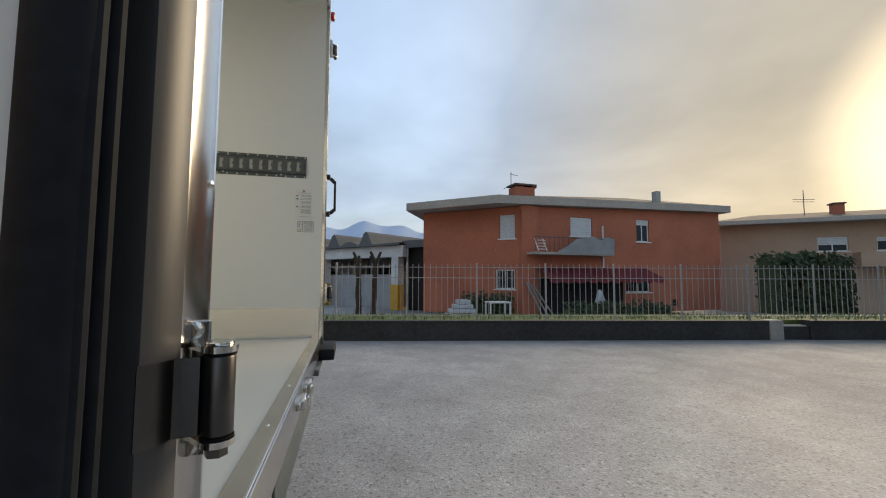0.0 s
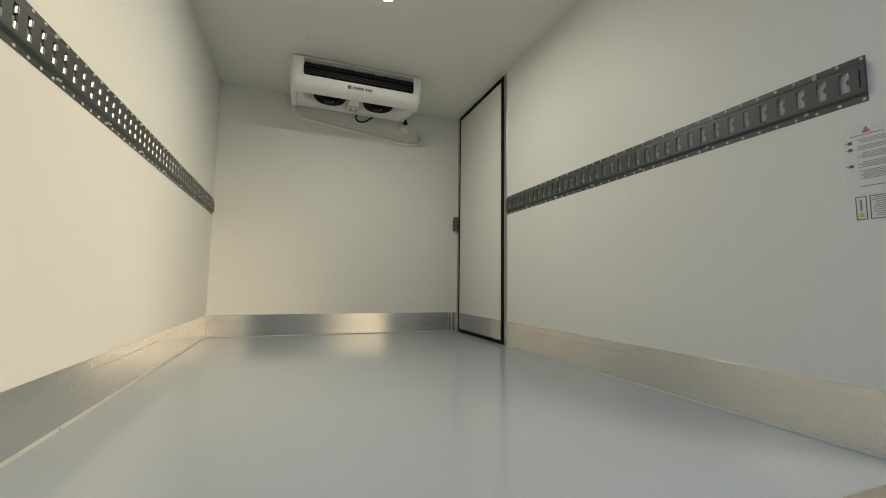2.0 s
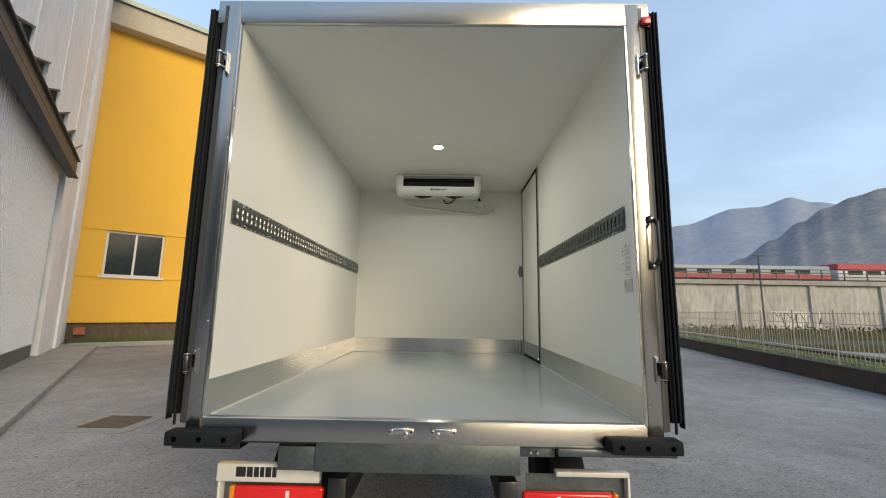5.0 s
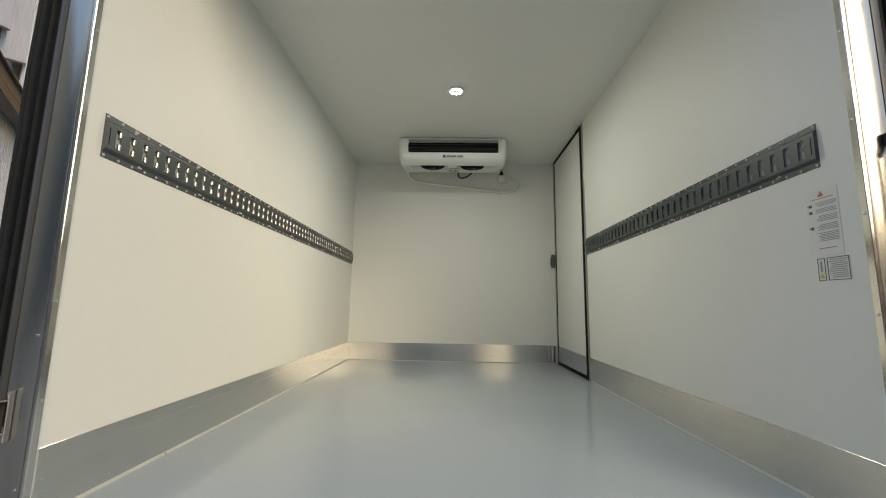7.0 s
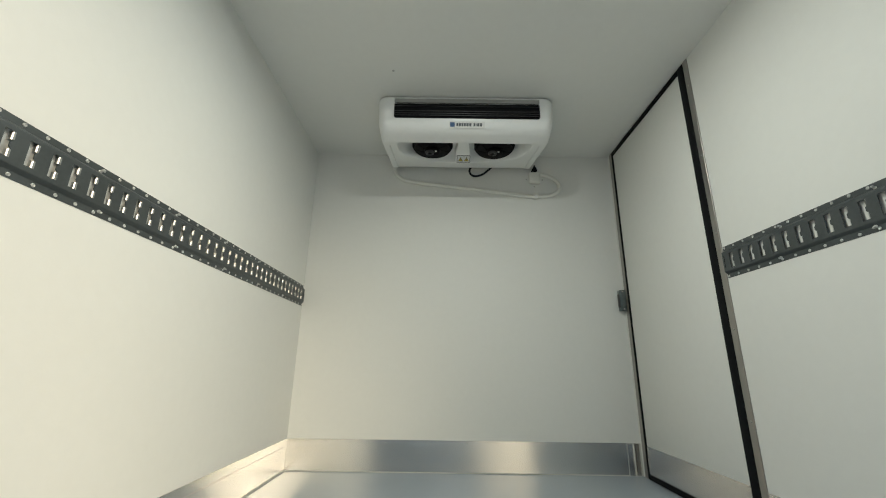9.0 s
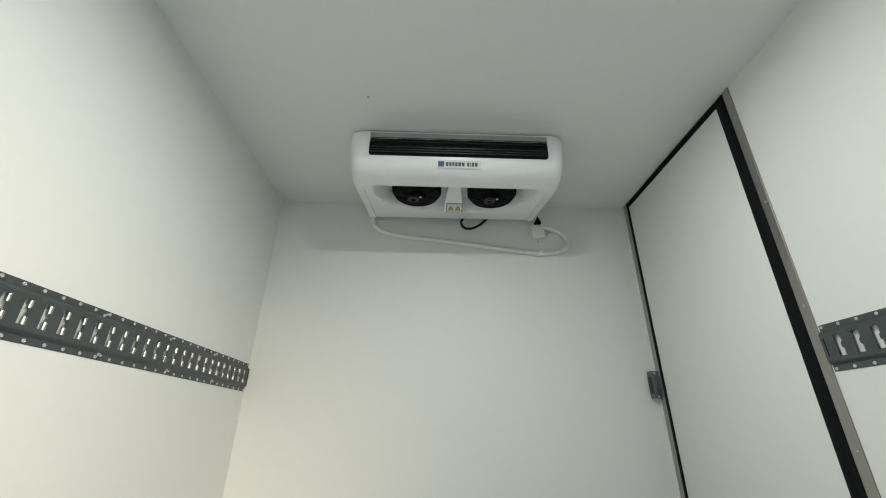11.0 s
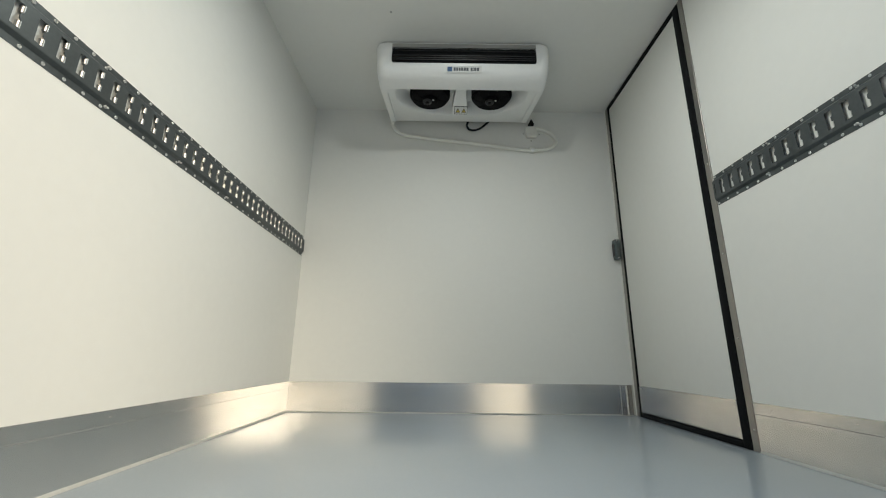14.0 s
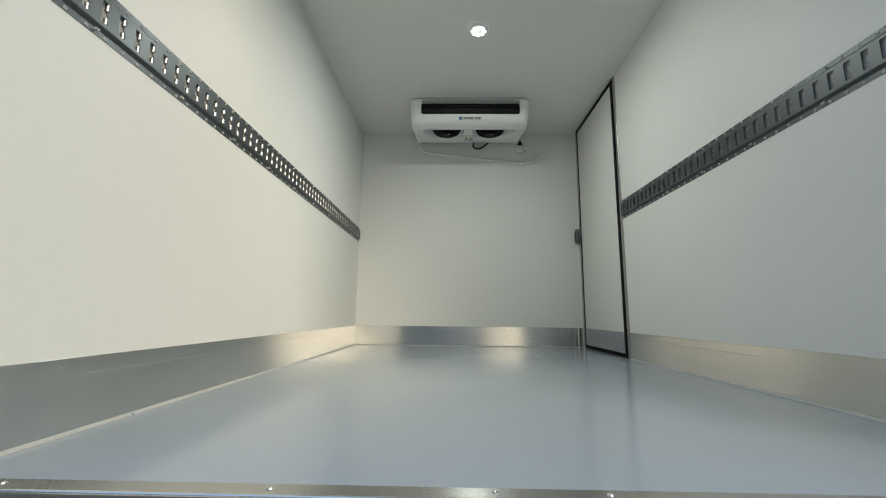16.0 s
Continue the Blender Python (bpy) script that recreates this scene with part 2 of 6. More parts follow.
STEEL_H = material("brushed_stainless_sill", (0.54, 0.525, 0.495), 0.24, 1.0, aniso=0.85, grain=(1, 0, 0), vary=0.06, scale=2.0, fine=30, stretch=(1, 14, 14), bump=0.01, bump_scale=40, rough_vary=0.05)
CHROME = material("polished_stainless_steel", (0.72, 0.71, 0.68), 0.14, 1.0, vary=0.04, scale=20, fine=120)
DARK_STEEL = material("dull_hinge_steel", (0.115, 0.110, 0.108), 0.34, 1.0, vary=0.08, scale=14, fine=90, rough_vary=0.1)
COLUMN = material("brushed_outer_profile", (0.085, 0.085, 0.088), 0.42, 0.4, spec=0.3, vary=0.08, scale=3, fine=40, stretch=(14, 14, 1), rough_vary=0.05)
RUBBER = material("black_rubber", (0.013, 0.016, 0.0205), 0.66, spec=0.12, vary=0.25, scale=5, fine=70, bump=0.02, rough_vary=0.12)
RUBBER_DULL = material("black_door_seal", (0.006, 0.007, 0.008), 0.65, spec=0.1, vary=0.25, scale=5, fine=70, rough_vary=0.1)
PLASTIC_BLACK = material("black_plastic", (0.02, 0.02, 0.022), 0.45, vary=0.2, scale=8, fine=80, bump=0.03)
RIVET_GREY = material("dull_grey_rivet", (0.42, 0.43, 0.43), 0.42, 0.8, vary=0.1, scale=30, fine=120)
EYELET_GREY = material("pale_zinc_rivet", (0.62, 0.63, 0.62), 0.35, 0.7, vary=0.1, scale=30, fine=120)
LIP_STEEL = material("bright_cut_edge_steel", (0.42, 0.42, 0.41), 0.28, 0.95, vary=0.1, scale=9, fine=60)
RAIL_STEEL = material("grey_coated_rail_steel", (0.085, 0.097, 0.10), 0.42, 0.5, vary=0.10, scale=9, fine=120, rough_vary=0.08)
ZINC = material("galvanised_sheet", (0.15, 0.18, 0.185), 0.42, 0.8, vary=0.22, scale=9, fine=60, rough_vary=0.14)
FAN_BLACK = material("matt_black_fan", (0.004, 0.004, 0.005), 0.55, spec=0.08, vary=0.2, scale=12, fine=90)
WHITE_PLASTIC = material("white_abs_plastic", (0.80, 0.81, 0.80), 0.32, vary=0.015, scale=4, fine=60, rough_vary=0.05)
OFF_WHITE = material("cream_pvc_conduit", (0.74, 0.74, 0.69), 0.4, vary=0.03, scale=10, fine=80)
WHITE_PAINT = material("white_vehicle_paint", (0.72, 0.73, 0.72), 0.28, vary=0.03, scale=3, fine=40, coat=0.4)
GREY_METAL = material("grey_discharge_strip", (0.35, 0.35, 0.34), 0.4, 0.4, vary=0.05)
SEALANT = material("pale_joint_sealant", (0.40, 0.41, 0.39), 0.5, vary=0.1, scale=14, fine=90)
PAPER = material("clear_white_label", (0.70, 0.71, 0.69), 0.3, vary=0.02)
PRINT = material("dark_print", (0.09, 0.10, 0.11), 0.5, vary=0.15)
PRINT_FINE = material("fine_grey_print", (0.30, 0.31, 0.31), 0.5, vary=0.15)
PRINT_RED = material("red_print", (0.45, 0.16, 0.12), 0.5, vary=0.1)
LABEL_YELLOW = material("yellow_label", (0.62, 0.48, 0.06), 0.4, vary=0.06)
LOGO_BLUE = material("blue_print", (0.06, 0.12, 0.24), 0.4, vary=0.05)
LED = glowing("led_lens", (0.92, 1.0, 0.9), 14.0)
LENS_CLEAR = material("frosted_lamp_lens", (0.85, 0.88, 0.84), 0.25, vary=0.01)
RED_LENS = material("red_lamp_lens", (0.75, 0.02, 0.022), 0.12, vary=0.08, scale=30, fine=160, coat=0.6)
AMBER_LENS = material("amber_lamp_lens", (0.75, 0.24, 0.02), 0.12, vary=0.08, scale=30, fine=160, coat=0.6)
CLEAR_LENS = material("pale_lamp_lens", (0.7, 0.68, 0.66), 0.12, vary=0.08, coat=0.6)


def asphalt():
    """Worn asphalt: pale and dark stones in a grey binder, broad worn and damp patches, hairline cracks."""
    m = bpy.data.materials.new("worn_asphalt")
    m.use_nodes = True
    t = m.node_tree
    b = t.nodes["Principled BSDF"]
    b.inputs["Specular IOR Level"].default_value = 0.3
    co = t.nodes.new("ShaderNodeTexCoord")

    def tex(kind, scale, **kw):
        n = t.nodes.new(kind)
        n.inputs["Scale"].default_value = scale
        for k, v in kw.items():
            n.inputs[k].default_value = v
        t.links.new(co.outputs["Object"], n.inputs["Vector"])
        return n

    def ranged(src, a0, a1, b0, b1):
        n = t.nodes.new("ShaderNodeMapRange")
        for i, v in enumerate((a0, a1, b0, b1)):
            n.inputs[1 + i].default_value = v
        t.links.new(src, n.inputs[0])
        return n.outputs[0]

    def math2(op, x, y):
        n = t.nodes.new("ShaderNodeMath")
        n.operation = op
        t.links.new(x, n.inputs[0])
        t.links.new(y, n.inputs[1])
        return n.outputs[0]
    stones = tex("ShaderNodeTexVoronoi", 78.0)
    sep = t.nodes.new("ShaderNodeSeparateColor")
    t.links.new(stones.outputs["Color"], sep.inputs[0])
    tone = ranged(sep.outputs[0], 0.0, 1.0, 0.84, 1.15)
    specks = tex("ShaderNodeTexVoronoi", 61.0)
    sep2 = t.nodes.new("ShaderNodeSeparateColor")
    t.links.new(specks.outputs["Color"], sep2.inputs[0])
    tone = math2("MULTIPLY", tone, ranged(sep2.outputs[1], 0.90, 0.97, 1.0, 1.32))
    tone = math2("MULTIPLY", tone, ranged(sep2.outputs[2], 0.03, 0.12, 0.6, 1.0))
    broad = ranged(tex("ShaderNodeTexNoise", 0.16, Detail=6.0, Roughness=0.62).outputs["Fac"], 0.3, 0.7, 0.6, 1.3)
    streak = ranged(tex("ShaderNodeTexNoise", 2.3, Detail=5.0).outputs["Fac"], 0.3, 0.7, 0.86, 1.12)
    crack = ranged(tex("ShaderNodeTexNoise", 0.7, Detail=7.0, Roughness=0.65, Distortion=0.6).outputs["Fac"], 0.497, 0.503, 0.0, 1.0)
    # a thin line where the noise crosses its middle
    peak = t.nodes.new("ShaderNodeMath"); peak.operation = "PINGPONG"; peak.inputs[1].default_value = 0.5
    t.links.new(crack, peak.inputs[0])
    line = ranged(peak.outputs[0], 0.0, 0.5, 1.0, 0.72)
    val = math2("MULTIPLY", math2("MULTIPLY", tone, broad), math2("MULTIPLY", streak, line))
    mix = t.nodes.new("ShaderNodeMix"); mix.data_type = "RGBA"
    mix.inputs["A"].default_value, mix.inputs["B"].default_value = (0.0, 0.0, 0.0, 1), (0.57, 0.567, 0.56, 1)
    half = t.nodes.new("ShaderNodeMath"); half.operation = "MULTIPLY"; half.inputs[1].default_value = 0.5
    t.links.new(val, half.inputs[0])
    t.links.new(half.outputs[0], mix.inputs["Factor"])
    t.links.new(mix.outputs["Result"], b.inputs["Base Color"])
    t.links.new(ranged(broad, 0.66, 1.26, 0.8, 0.62), b.inputs["Roughness"])
    bp = t.nodes.new("ShaderNodeBump"); bp.inputs["Strength"].default_value = 0.4; bp.inputs["Distance"].default_value = 0.005
    t.links.new(stones.outputs["Distance"], bp.inputs["Height"])
    t.links.new(bp.outputs[0], b.inputs["Normal"])
    return m


ASPHALT = asphalt()
CONCRETE = material("grey_concrete", (0.30, 0.30, 0.28), 0.8, vary=0.22, scale=0.9, fine=16, bump=0.15, bump_scale=30)
CONCRETE_STAINED = material("streaked_concrete", (0.41, 0.41, 0.395), 0.85, vary=0.30, scale=0.35, fine=3, stretch=(1, 1, 0.25), bump=0.1)
PALE_CONCRETE = material("pale_painted_concrete", (0.58, 0.58, 0.56), 0.8, vary=0.16, scale=0.8, fine=9)
DARK_WALL = material("dark_weathered_concrete", (0.034, 0.036, 0.036), 0.85, vary=0.4, scale=1.4, fine=14, bump=0.25, bump_scale=20)
ASBESTOS = material("weathered_fibre_cement", (0.105, 0.108, 0.108), 0.85, vary=0.25, scale=0.6, fine=9)
CLADDING = material("pale_grey_cladding", (0.84, 0.855, 0.86), 0.6, vary=0.12, scale=0.7, fine=7, stretch=(1, 1, 0.3), each=0.02)
GATE_PAINT = material("pale_corrugated_sheet", (0.84, 0.86, 0.86), 0.5, vary=0.06, scale=0.8, fine=9)
DARK_BEAM = material("dark_steel_beam", (0.075, 0.085, 0.095), 0.6, 0.2, vary=0.2, scale=2, fine=20)
YELLOW_WALL = material("ochre_render", (0.80, 0.46, 0.065), 0.85, vary=0.07, scale=0.5, fine=26, bump=0.06)
BEIGE = material("beige_fascia", (0.50, 0.45, 0.36), 0.8, vary=0.1, scale=0.6, fine=9)
PLINTH = material("brown_board_plinth", (0.12, 0.09, 0.06), 0.85, vary=0.3, scale=1.2, fine=12, stretch=(1, 1, 0.3))
RED_RENDER = material("terracotta_render", (0.40, 0.13, 0.072), 0.9, vary=0.2, scale=0.45, fine=11, bump=0.06)
TAN_RENDER = material("tan_render", (0.40, 0.275, 0.19), 0.9, vary=0.12, scale=0.4, fine=10, bump=0.05)
ROOF_EDGE = material("grey_concrete_fascia", (0.36, 0.32, 0.275), 0.85, vary=0.18, scale=0.6, fine=8)
ROOF_TILE = material("dark_brown_roof", (0.12, 0.085, 0.065), 0.85, vary=0.2, scale=0.8, fine=14, bump=0.2)
SHUTTER = material("pale_roller_shutter", (0.55, 0.57, 0.57), 0.6, vary=0.05, scale=2, fine=30)
FRAME_WHITE = material("white_window_frame", (0.66, 0.66, 0.63), 0.45, vary=0.04)
GLASS_DARK = material("window_glass", (0.03, 0.04, 0.045), 0.06, vary=0.2, scale=0.8, fine=5, spec=0.1)
AWNING = material("faded_red_awning", (0.26, 0.045, 0.055), 0.8, vary=0.16, scale=1.5, fine=16)
TARP = material("grey_white_tarpaulin", (0.42, 0.45, 0.46), 0.6, vary=0.16, scale=1.8, fine=14, bump=0.2, bump_scale=6)
FENCE_METAL = material("galvanised_fence_bar", (0.33, 0.325, 0.315), 0.55, 0.1, vary=0.2, scale=3, fine=30, each=0.12)
GRASS = material("rough_grass", (0.095, 0.14, 0.034), 0.9, vary=0.4, scale=1.5, fine=14, each=0.2)
SCRUB = material("brown_green_scrub", (0.050, 0.068, 0.030), 0.9, vary=0.45, scale=0.5, fine=5, tint=(0.095, 0.105, 0.055))
HEDGE = material("dark_hedge_leaf", (0.05, 0.075, 0.035), 0.8, vary=0.45, scale=2.0, fine=12)
BARK = material("dark_bark", (0.035, 0.028, 0.022), 0.9, vary=0.35, scale=5, fine=40, bump=0.5)
BLUE_PAINT = material("blue_lorry_paint", (0.03, 0.14, 0.28), 0.4, vary=0.12)
TEAL_TARP = material("dark_teal_cover", (0.04, 0.065, 0.07), 0.7, vary=0.3, scale=2, fine=12)
SAFETY_YELLOW = material("safety_yellow_paint", (0.58, 0.30, 0.02), 0.6, vary=0.1)
SHED_WALL = material("grey_blockwork", (0.30, 0.31, 0.315), 0.85, vary=0.14, scale=0.8, fine=10)
HOLE_SHADE = material("bolt_hole_shade", (0.002, 0.002, 0.002), 0.9, spec=0.0, vary=0.1)
# near-black: stands for shade in openings, also the paint of the wall strokes
SHADE_PAINT_BLACK = material("near_black_shade_and_paint", (0.012, 0.012, 0.013), 0.9, vary=0.3)
TRAIN_RED = material("red_train_paint", (0.34, 0.02, 0.045), 0.35, vary=0.06)
TRAIN_TEAL = material("grey_teal_train_paint", (0.22, 0.28, 0.31), 0.45, vary=0.08)
TRAIN_WHITE = material("grey_white_train_paint", (0.45, 0.47, 0.49), 0.4, vary=0.06)

# ---- cargo box: the setting ----
HX, FZ, CZ, BY = 0.975, 0.918, 2.84, 2.90    # half width, floor, ceiling, back wall
TH = 0.069                                    # panel thickness
DY0, DY1, DZ1 = 1.984, 2.872, CZ - 0.004       # opening of the side door in the right wall

solid("floor", block(-HX, HX, 0.044, BY, FZ - 0.06, FZ), FLOOR_RESIN, "smooth grey resin floor of a refrigerated cargo box", "floor")
solid("ceiling", block(-HX - TH, HX + TH, 0.0078, BY + TH, CZ, CZ + TH), GELCOAT, "smooth white insulated ceiling panel of the cargo box", "ceiling")
solid("wall_left", block(-HX - TH, -HX, 0.0078, BY + TH, FZ - 0.06, CZ), GELCOAT, "smooth white insulated side wall of the cargo box", "wall")
solid("wall_back", block(-HX, HX, BY, BY + TH, FZ - 0.06, CZ), GELCOAT, "smooth white insulated front bulkhead of the cargo box", "wall")
bm = bmesh.new()
box(bm, HX, HX + TH, 0.0078, DY0, FZ - 0.06, CZ)
box(bm, HX, HX + TH, DY1, BY + TH, FZ - 0.06, CZ)
solid("wall_right", bm, GELCOAT, "smooth white insulated side wall with a door opening", "wall")

# rivets on shared meshes
RIVET = mesh_of("rivet", dome(0.0045, 0.0025), CHROME)
SCREW = mesh_of("screw", dome(0.0055, 0.003), ALU)
RIVET_SMALL = mesh_of("rivet", dome(0.0022, 0.0014), RIVET_GREY)


def turned(profile, n=10):
    """A solid of revolution about z: the profile is (radius, height) from the rim to the middle."""
    bm = bmesh.new()
    prev = None
    for r, z in profile:
        ring = [bm.verts.new((r * math.cos(2 * math.pi * k / n), r * math.sin(2 * math.pi * k / n), z)) for k in range(n)] if r else [bm.verts.new((0, 0, z))]
        if prev:
            for k in range(n):
                bm.faces.new((prev[k], prev[(k + 1) % n], *([ring[(k + 1) % n], ring[k]] if len(ring) > 1 else ring)))
        prev = ring
    return bm


EYELET = mesh_of("rivet", turned([(0.0044, 0), (0.0041, 0.0016), (0.0032, 0.0021), (0.0022, 0.0013), (0.0019, 0.0002), (0, 0.0002)]), EYELET_GREY)
RAIL_PIN = mesh_of("fixing_pin", turned([(0.0050, 0), (0.0048, 0.0014), (0.0032, 0.0022), (0.0030, 0.0090), (0.0020, 0.0102), (0, 0.0105)], 12), EYELET_GREY)
TO_PX, TO_NX, TO_NY = pose(0, 0, 0, 0, 90, 0), pose(0, 0, 0, 0, -90, 0), pose(0, 0, 0, 90, 0, 0)   # heads that face +x, -x, -y


def head(name, me, parent, x, y, z, turn):
    return piece(name, me, parent, Matrix.Translation((x, y, z)) @ turn)


# kick plates along the foot of the walls
KZ = 1.081
kp = thing("kick_plate", "bare aluminium kick plate riveted along the foot of a white wall", "kick plate", (-HX, 1.45, FZ), "kick plates", "structure")
part("sheet", block(-HX, -HX + 0.003, 0.012, BY - 0.003, FZ + 0.002, KZ, 0.0008, 1), ALU, kp)
part("joint_bead", prism([(-HX + 0.003, FZ), (-HX + 0.010, FZ + 0.0005), (-HX + 0.008, FZ + 0.004), (-HX + 0.003, FZ + 0.008)], "y", 0.05, BY - 0.004), SEALANT, kp, "pale sealant bead")
for y in (0.24, 0.62, 1.12, 1.62, 2.02, 2.32, 2.62, 2.84):
    head("rivet", RIVET, kp, -HX + 0.003, y, KZ - 0.02, TO_PX)
for z in (0.955, 1.005, 1.055):
    head("rivet", RIVET, kp, -HX + 0.003, 0.03, z, TO_PX)
for y in (0.12, 0.45, 0.95):
    head("rivet", RIVET, kp, -HX + 0.009, y, FZ + 0.004, TO_PX)
part("fold_line", block(-HX + 0.0028, -HX + 0.0035, 0.3, BY - 0.02, KZ - 0.0385, KZ - 0.0372), GREY_METAL, kp, "fine pressed line", smooth=False)
kp = thing("kick_plate", "bare aluminium kick plate along the foot of the door wall", "kick plate", (HX, 1.0, FZ), "kick plates", "structure")
part("sheet", block(HX - 0.003, HX, 0.012, DY0 - 0.002, FZ + 0.002, KZ, 0.0008, 1), ALU, kp)
part("joint_bead", prism([(HX - 0.003, FZ), (HX - 0.010, FZ + 0.0005), (HX - 0.008, FZ + 0.004), (HX - 0.003, FZ + 0.008)], "y", 0.05, DY0 - 0.005), SEALANT, kp, "pale sealant bead")
for y in (0.30, 0.75, 1.25, 1.62, 1.9):
    head("rivet", RIVET, kp, HX - 0.003, y, KZ - 0.02, TO_NX)
for z in (0.955, 1.005, 1.055):
    head("rivet", RIVET, kp, HX - 0.003, 0.03, z, TO_NX)
for y in (0.7, 1.25):
    head("rivet", RIVET, kp, HX - 0.009, y, FZ + 0.004, TO_NX)
part("fold_line", block(HX - 0.0035, HX - 0.0028, 0.9, DY0 - 0.003, KZ - 0.0385, KZ - 0.0372), GREY_METAL, kp, "fine pressed line", smooth=False)
kp = thing("kick_plate", "bare aluminium kick plate riveted along the foot of the front bulkhead", "kick plate", (0, BY, FZ), "kick plates", "structure")
part("sheet", block(-HX + 0.003, 0.90, BY - 0.003, BY, FZ + 0.002, KZ, 0.0008, 1), ALU, kp)
part("corner_sheet", block(0.902, HX, BY - 0.005, BY - 0.001, FZ + 0.002, KZ - 0.001, 0.0008, 1), ALU, kp)
part("fold", prism([(0.930, BY - 0.005), (0.936, BY - 0.012), (0.942, BY - 0.005)], "z", FZ + 0.002, KZ - 0.002), ALU, kp)
part("joint_bead", prism([(BY - 0.003, FZ), (BY - 0.007, FZ + 0.0005), (BY - 0.003, FZ + 0.005)], "x", -HX + 0.003, 0.90), SEALANT, kp, "pale sealant bead")
for x in (-0.86, -0.43, 0.02, 0.46, 0.84):
    head("rivet", RIVET, kp, x, BY - 0.003, KZ - 0.016, TO_NY)


# ---- lashing rails on the side walls ----
RZ0, RZ1, PITCH = 1.812, 1.936, 0.0497


def slot_side(side):
    """The edge of a slot from its foot to its head: straight on one side, with a hump on the other."""
    if side < 0:
        return [(-0.0105, -0.027), (-0.0105, 0.027)]
    return [(0.0100, -0.027), (0.0100, -0.010), (0.0040, -0.005), (0.0040, 0.005), (0.0100, 0.010), (0.0100, 0.027)]


def lashing_rail(x, inward, y0, count, label, lip=1):
    """A pressed steel rail: a raised middle pierced by slots whose far edges are rolled back into two lips with a tongue between."""
    zc, d = (RZ0 + RZ1) / 2, 0.0105 * inward
    y1 = y0 + 0.03 + PITCH * count + 0.012
    rail = thing("lashing_rail", label, "lashing rail", (x, (y0 + y1) / 2, RZ0), "lashing rails")
    # flanges and slopes
    bm = bmesh.new()
    prof = [(0.0012 * inward, RZ0 - zc), (0.0012 * inward, -0.046), (d * 0.93, -0.0385), (d, -0.036)]
    for sgn in (1, -1):
        pts = [[bm.verts.new((x + px, y, zc + sgn * pz)) for px, pz in prof] for y in (y0, y1)]
        for a, b in zip(range(3), range(1, 4)):
            bm.faces.new((pts[0][a], pts[0][b], pts[1][b], pts[1][a]))
        f = [bm.verts.new((x, y, zc + sgn * prof[0][1])) for y in (y0, y1)]
        bm.faces.new((f[0], pts[0][0], pts[1][0], f[1]))
    for y in (y0, y1):      # closed ends
        bm.faces.new([bm.verts.new((x + px, y, zc + pz)) for px, pz in
                      ((0, -0.062), *prof, (d, 0.036), (d * 0.93, 0.0385), (0.0012 * inward, 0.046), (0.0012 * inward, 0.062), (0, 0.062))])
    # the pierced face, cell by cell
    start = y0 + 0.03 - PITCH / 2 + 0.012
    lips = bmesh.new()

    def face(pts):
        bm.faces.new([bm.verts.new((x + d, y, zc + z)) for y, z in pts])
    face([(y0, -0.036), (start, -0.036), (start, 0.036), (y0, 0.036)])
    for i in range(count):
        a, b = start + PITCH * i, start + PITCH * (i + 1)
        c = (a + b) / 2
        if lip < 0:
            a, b = b, a
        left = [(c + p * lip, q) for p, q in slot_side(-1)]
        right = [(c + p * lip, q) for p, q in slot_side(1)]
        face([(a, -0.036), (c, -0.036), (c, -0.027), *left, (c, 0.027), (c, 0.036), (a, 0.036)])
        face([(b, -0.036), (b, 0.036), (c, 0.036), (c, 0.027), *right[::-1], (c, -0.027), (c, -0.036)])
        # the lips rolled in towards the wall
        for e in (right[:2], right[-2:]):
            prev = None
            for k in range(6):
                t = math.pi / 2 * k / 5
                row = [lips.verts.new((x + d - inward * 0.0085 * (1 - math.cos(t)), y - lip * 0.0062 * math.sin(t), zc + z * (1 - 0.04 * k / 5))) for y, z in e]
                if prev:
                    lips.faces.new((prev[0], prev[1], row[1], row[0]))
                prev = row
        ring = left + right[::-1]
        for p, q in zip(ring, ring[1:] + ring[:1]):
            v = [bm.verts.new((x + d * k, y, zc + z)) for k in (1, 0.8) for y, z in (p, q)]
            bm.faces.new((v[0], v[1], v[3], v[2]))
    end = start + PITCH * count
    face([(end, -0.036), (y1, -0.036), (y1, 0.036), (end, 0.036)])
    part("channel", bm, RAIL_STEEL, rail, smooth=False)
    tagged(part("slot_lining", lips, LIP_STEEL, rail, "bright bent slot lining"), kind="stuff")
    for y in (y0 + 0.010, y1 - 0.010):
        part("end_slit", block(x + d - inward * 0.0005, x + d + inward * 0.0004, y - 0.0014, y + 0.0014, zc - 0.024, zc + 0.024), RUBBER_DULL, rail, "dark narrow slit", smooth=False)
    n = int((y1 - y0 - 0.02) / 0.0497) + 1
    turn = TO_PX if inward > 0 else TO_NX
    for i in range(n):
        y = y0 + 0.008 + i * (y1 - y0 - 0.016) / (n - 1)
        for z in (RZ0 + 0.007, RZ1 - 0.007):
            head("rivet", EYELET, rail, x + 0.0012 * inward, y, z, turn)
    for i in range(2, n - 1, 6):
        for z, k, lean in ((RZ0 + 0.014, 0.024, 24), (RZ1 - 0.014, 0.0, -24)):
            head("fixing_pin", RAIL_PIN, rail, x + 0.001 * inward, y0 + 0.01 + i * 0.0497 + k, z, pose(0, 0, 0, 0, lean * inward, 0) @ turn)
    return rail


lashing_rail(-HX, 1, 0.064, 56, "dark grey perforated steel lashing rail along the full white wall")
lashing_rail(HX, -1, 0.099, 37, "dark grey perforated steel lashing rail ending beside the side door", -1)

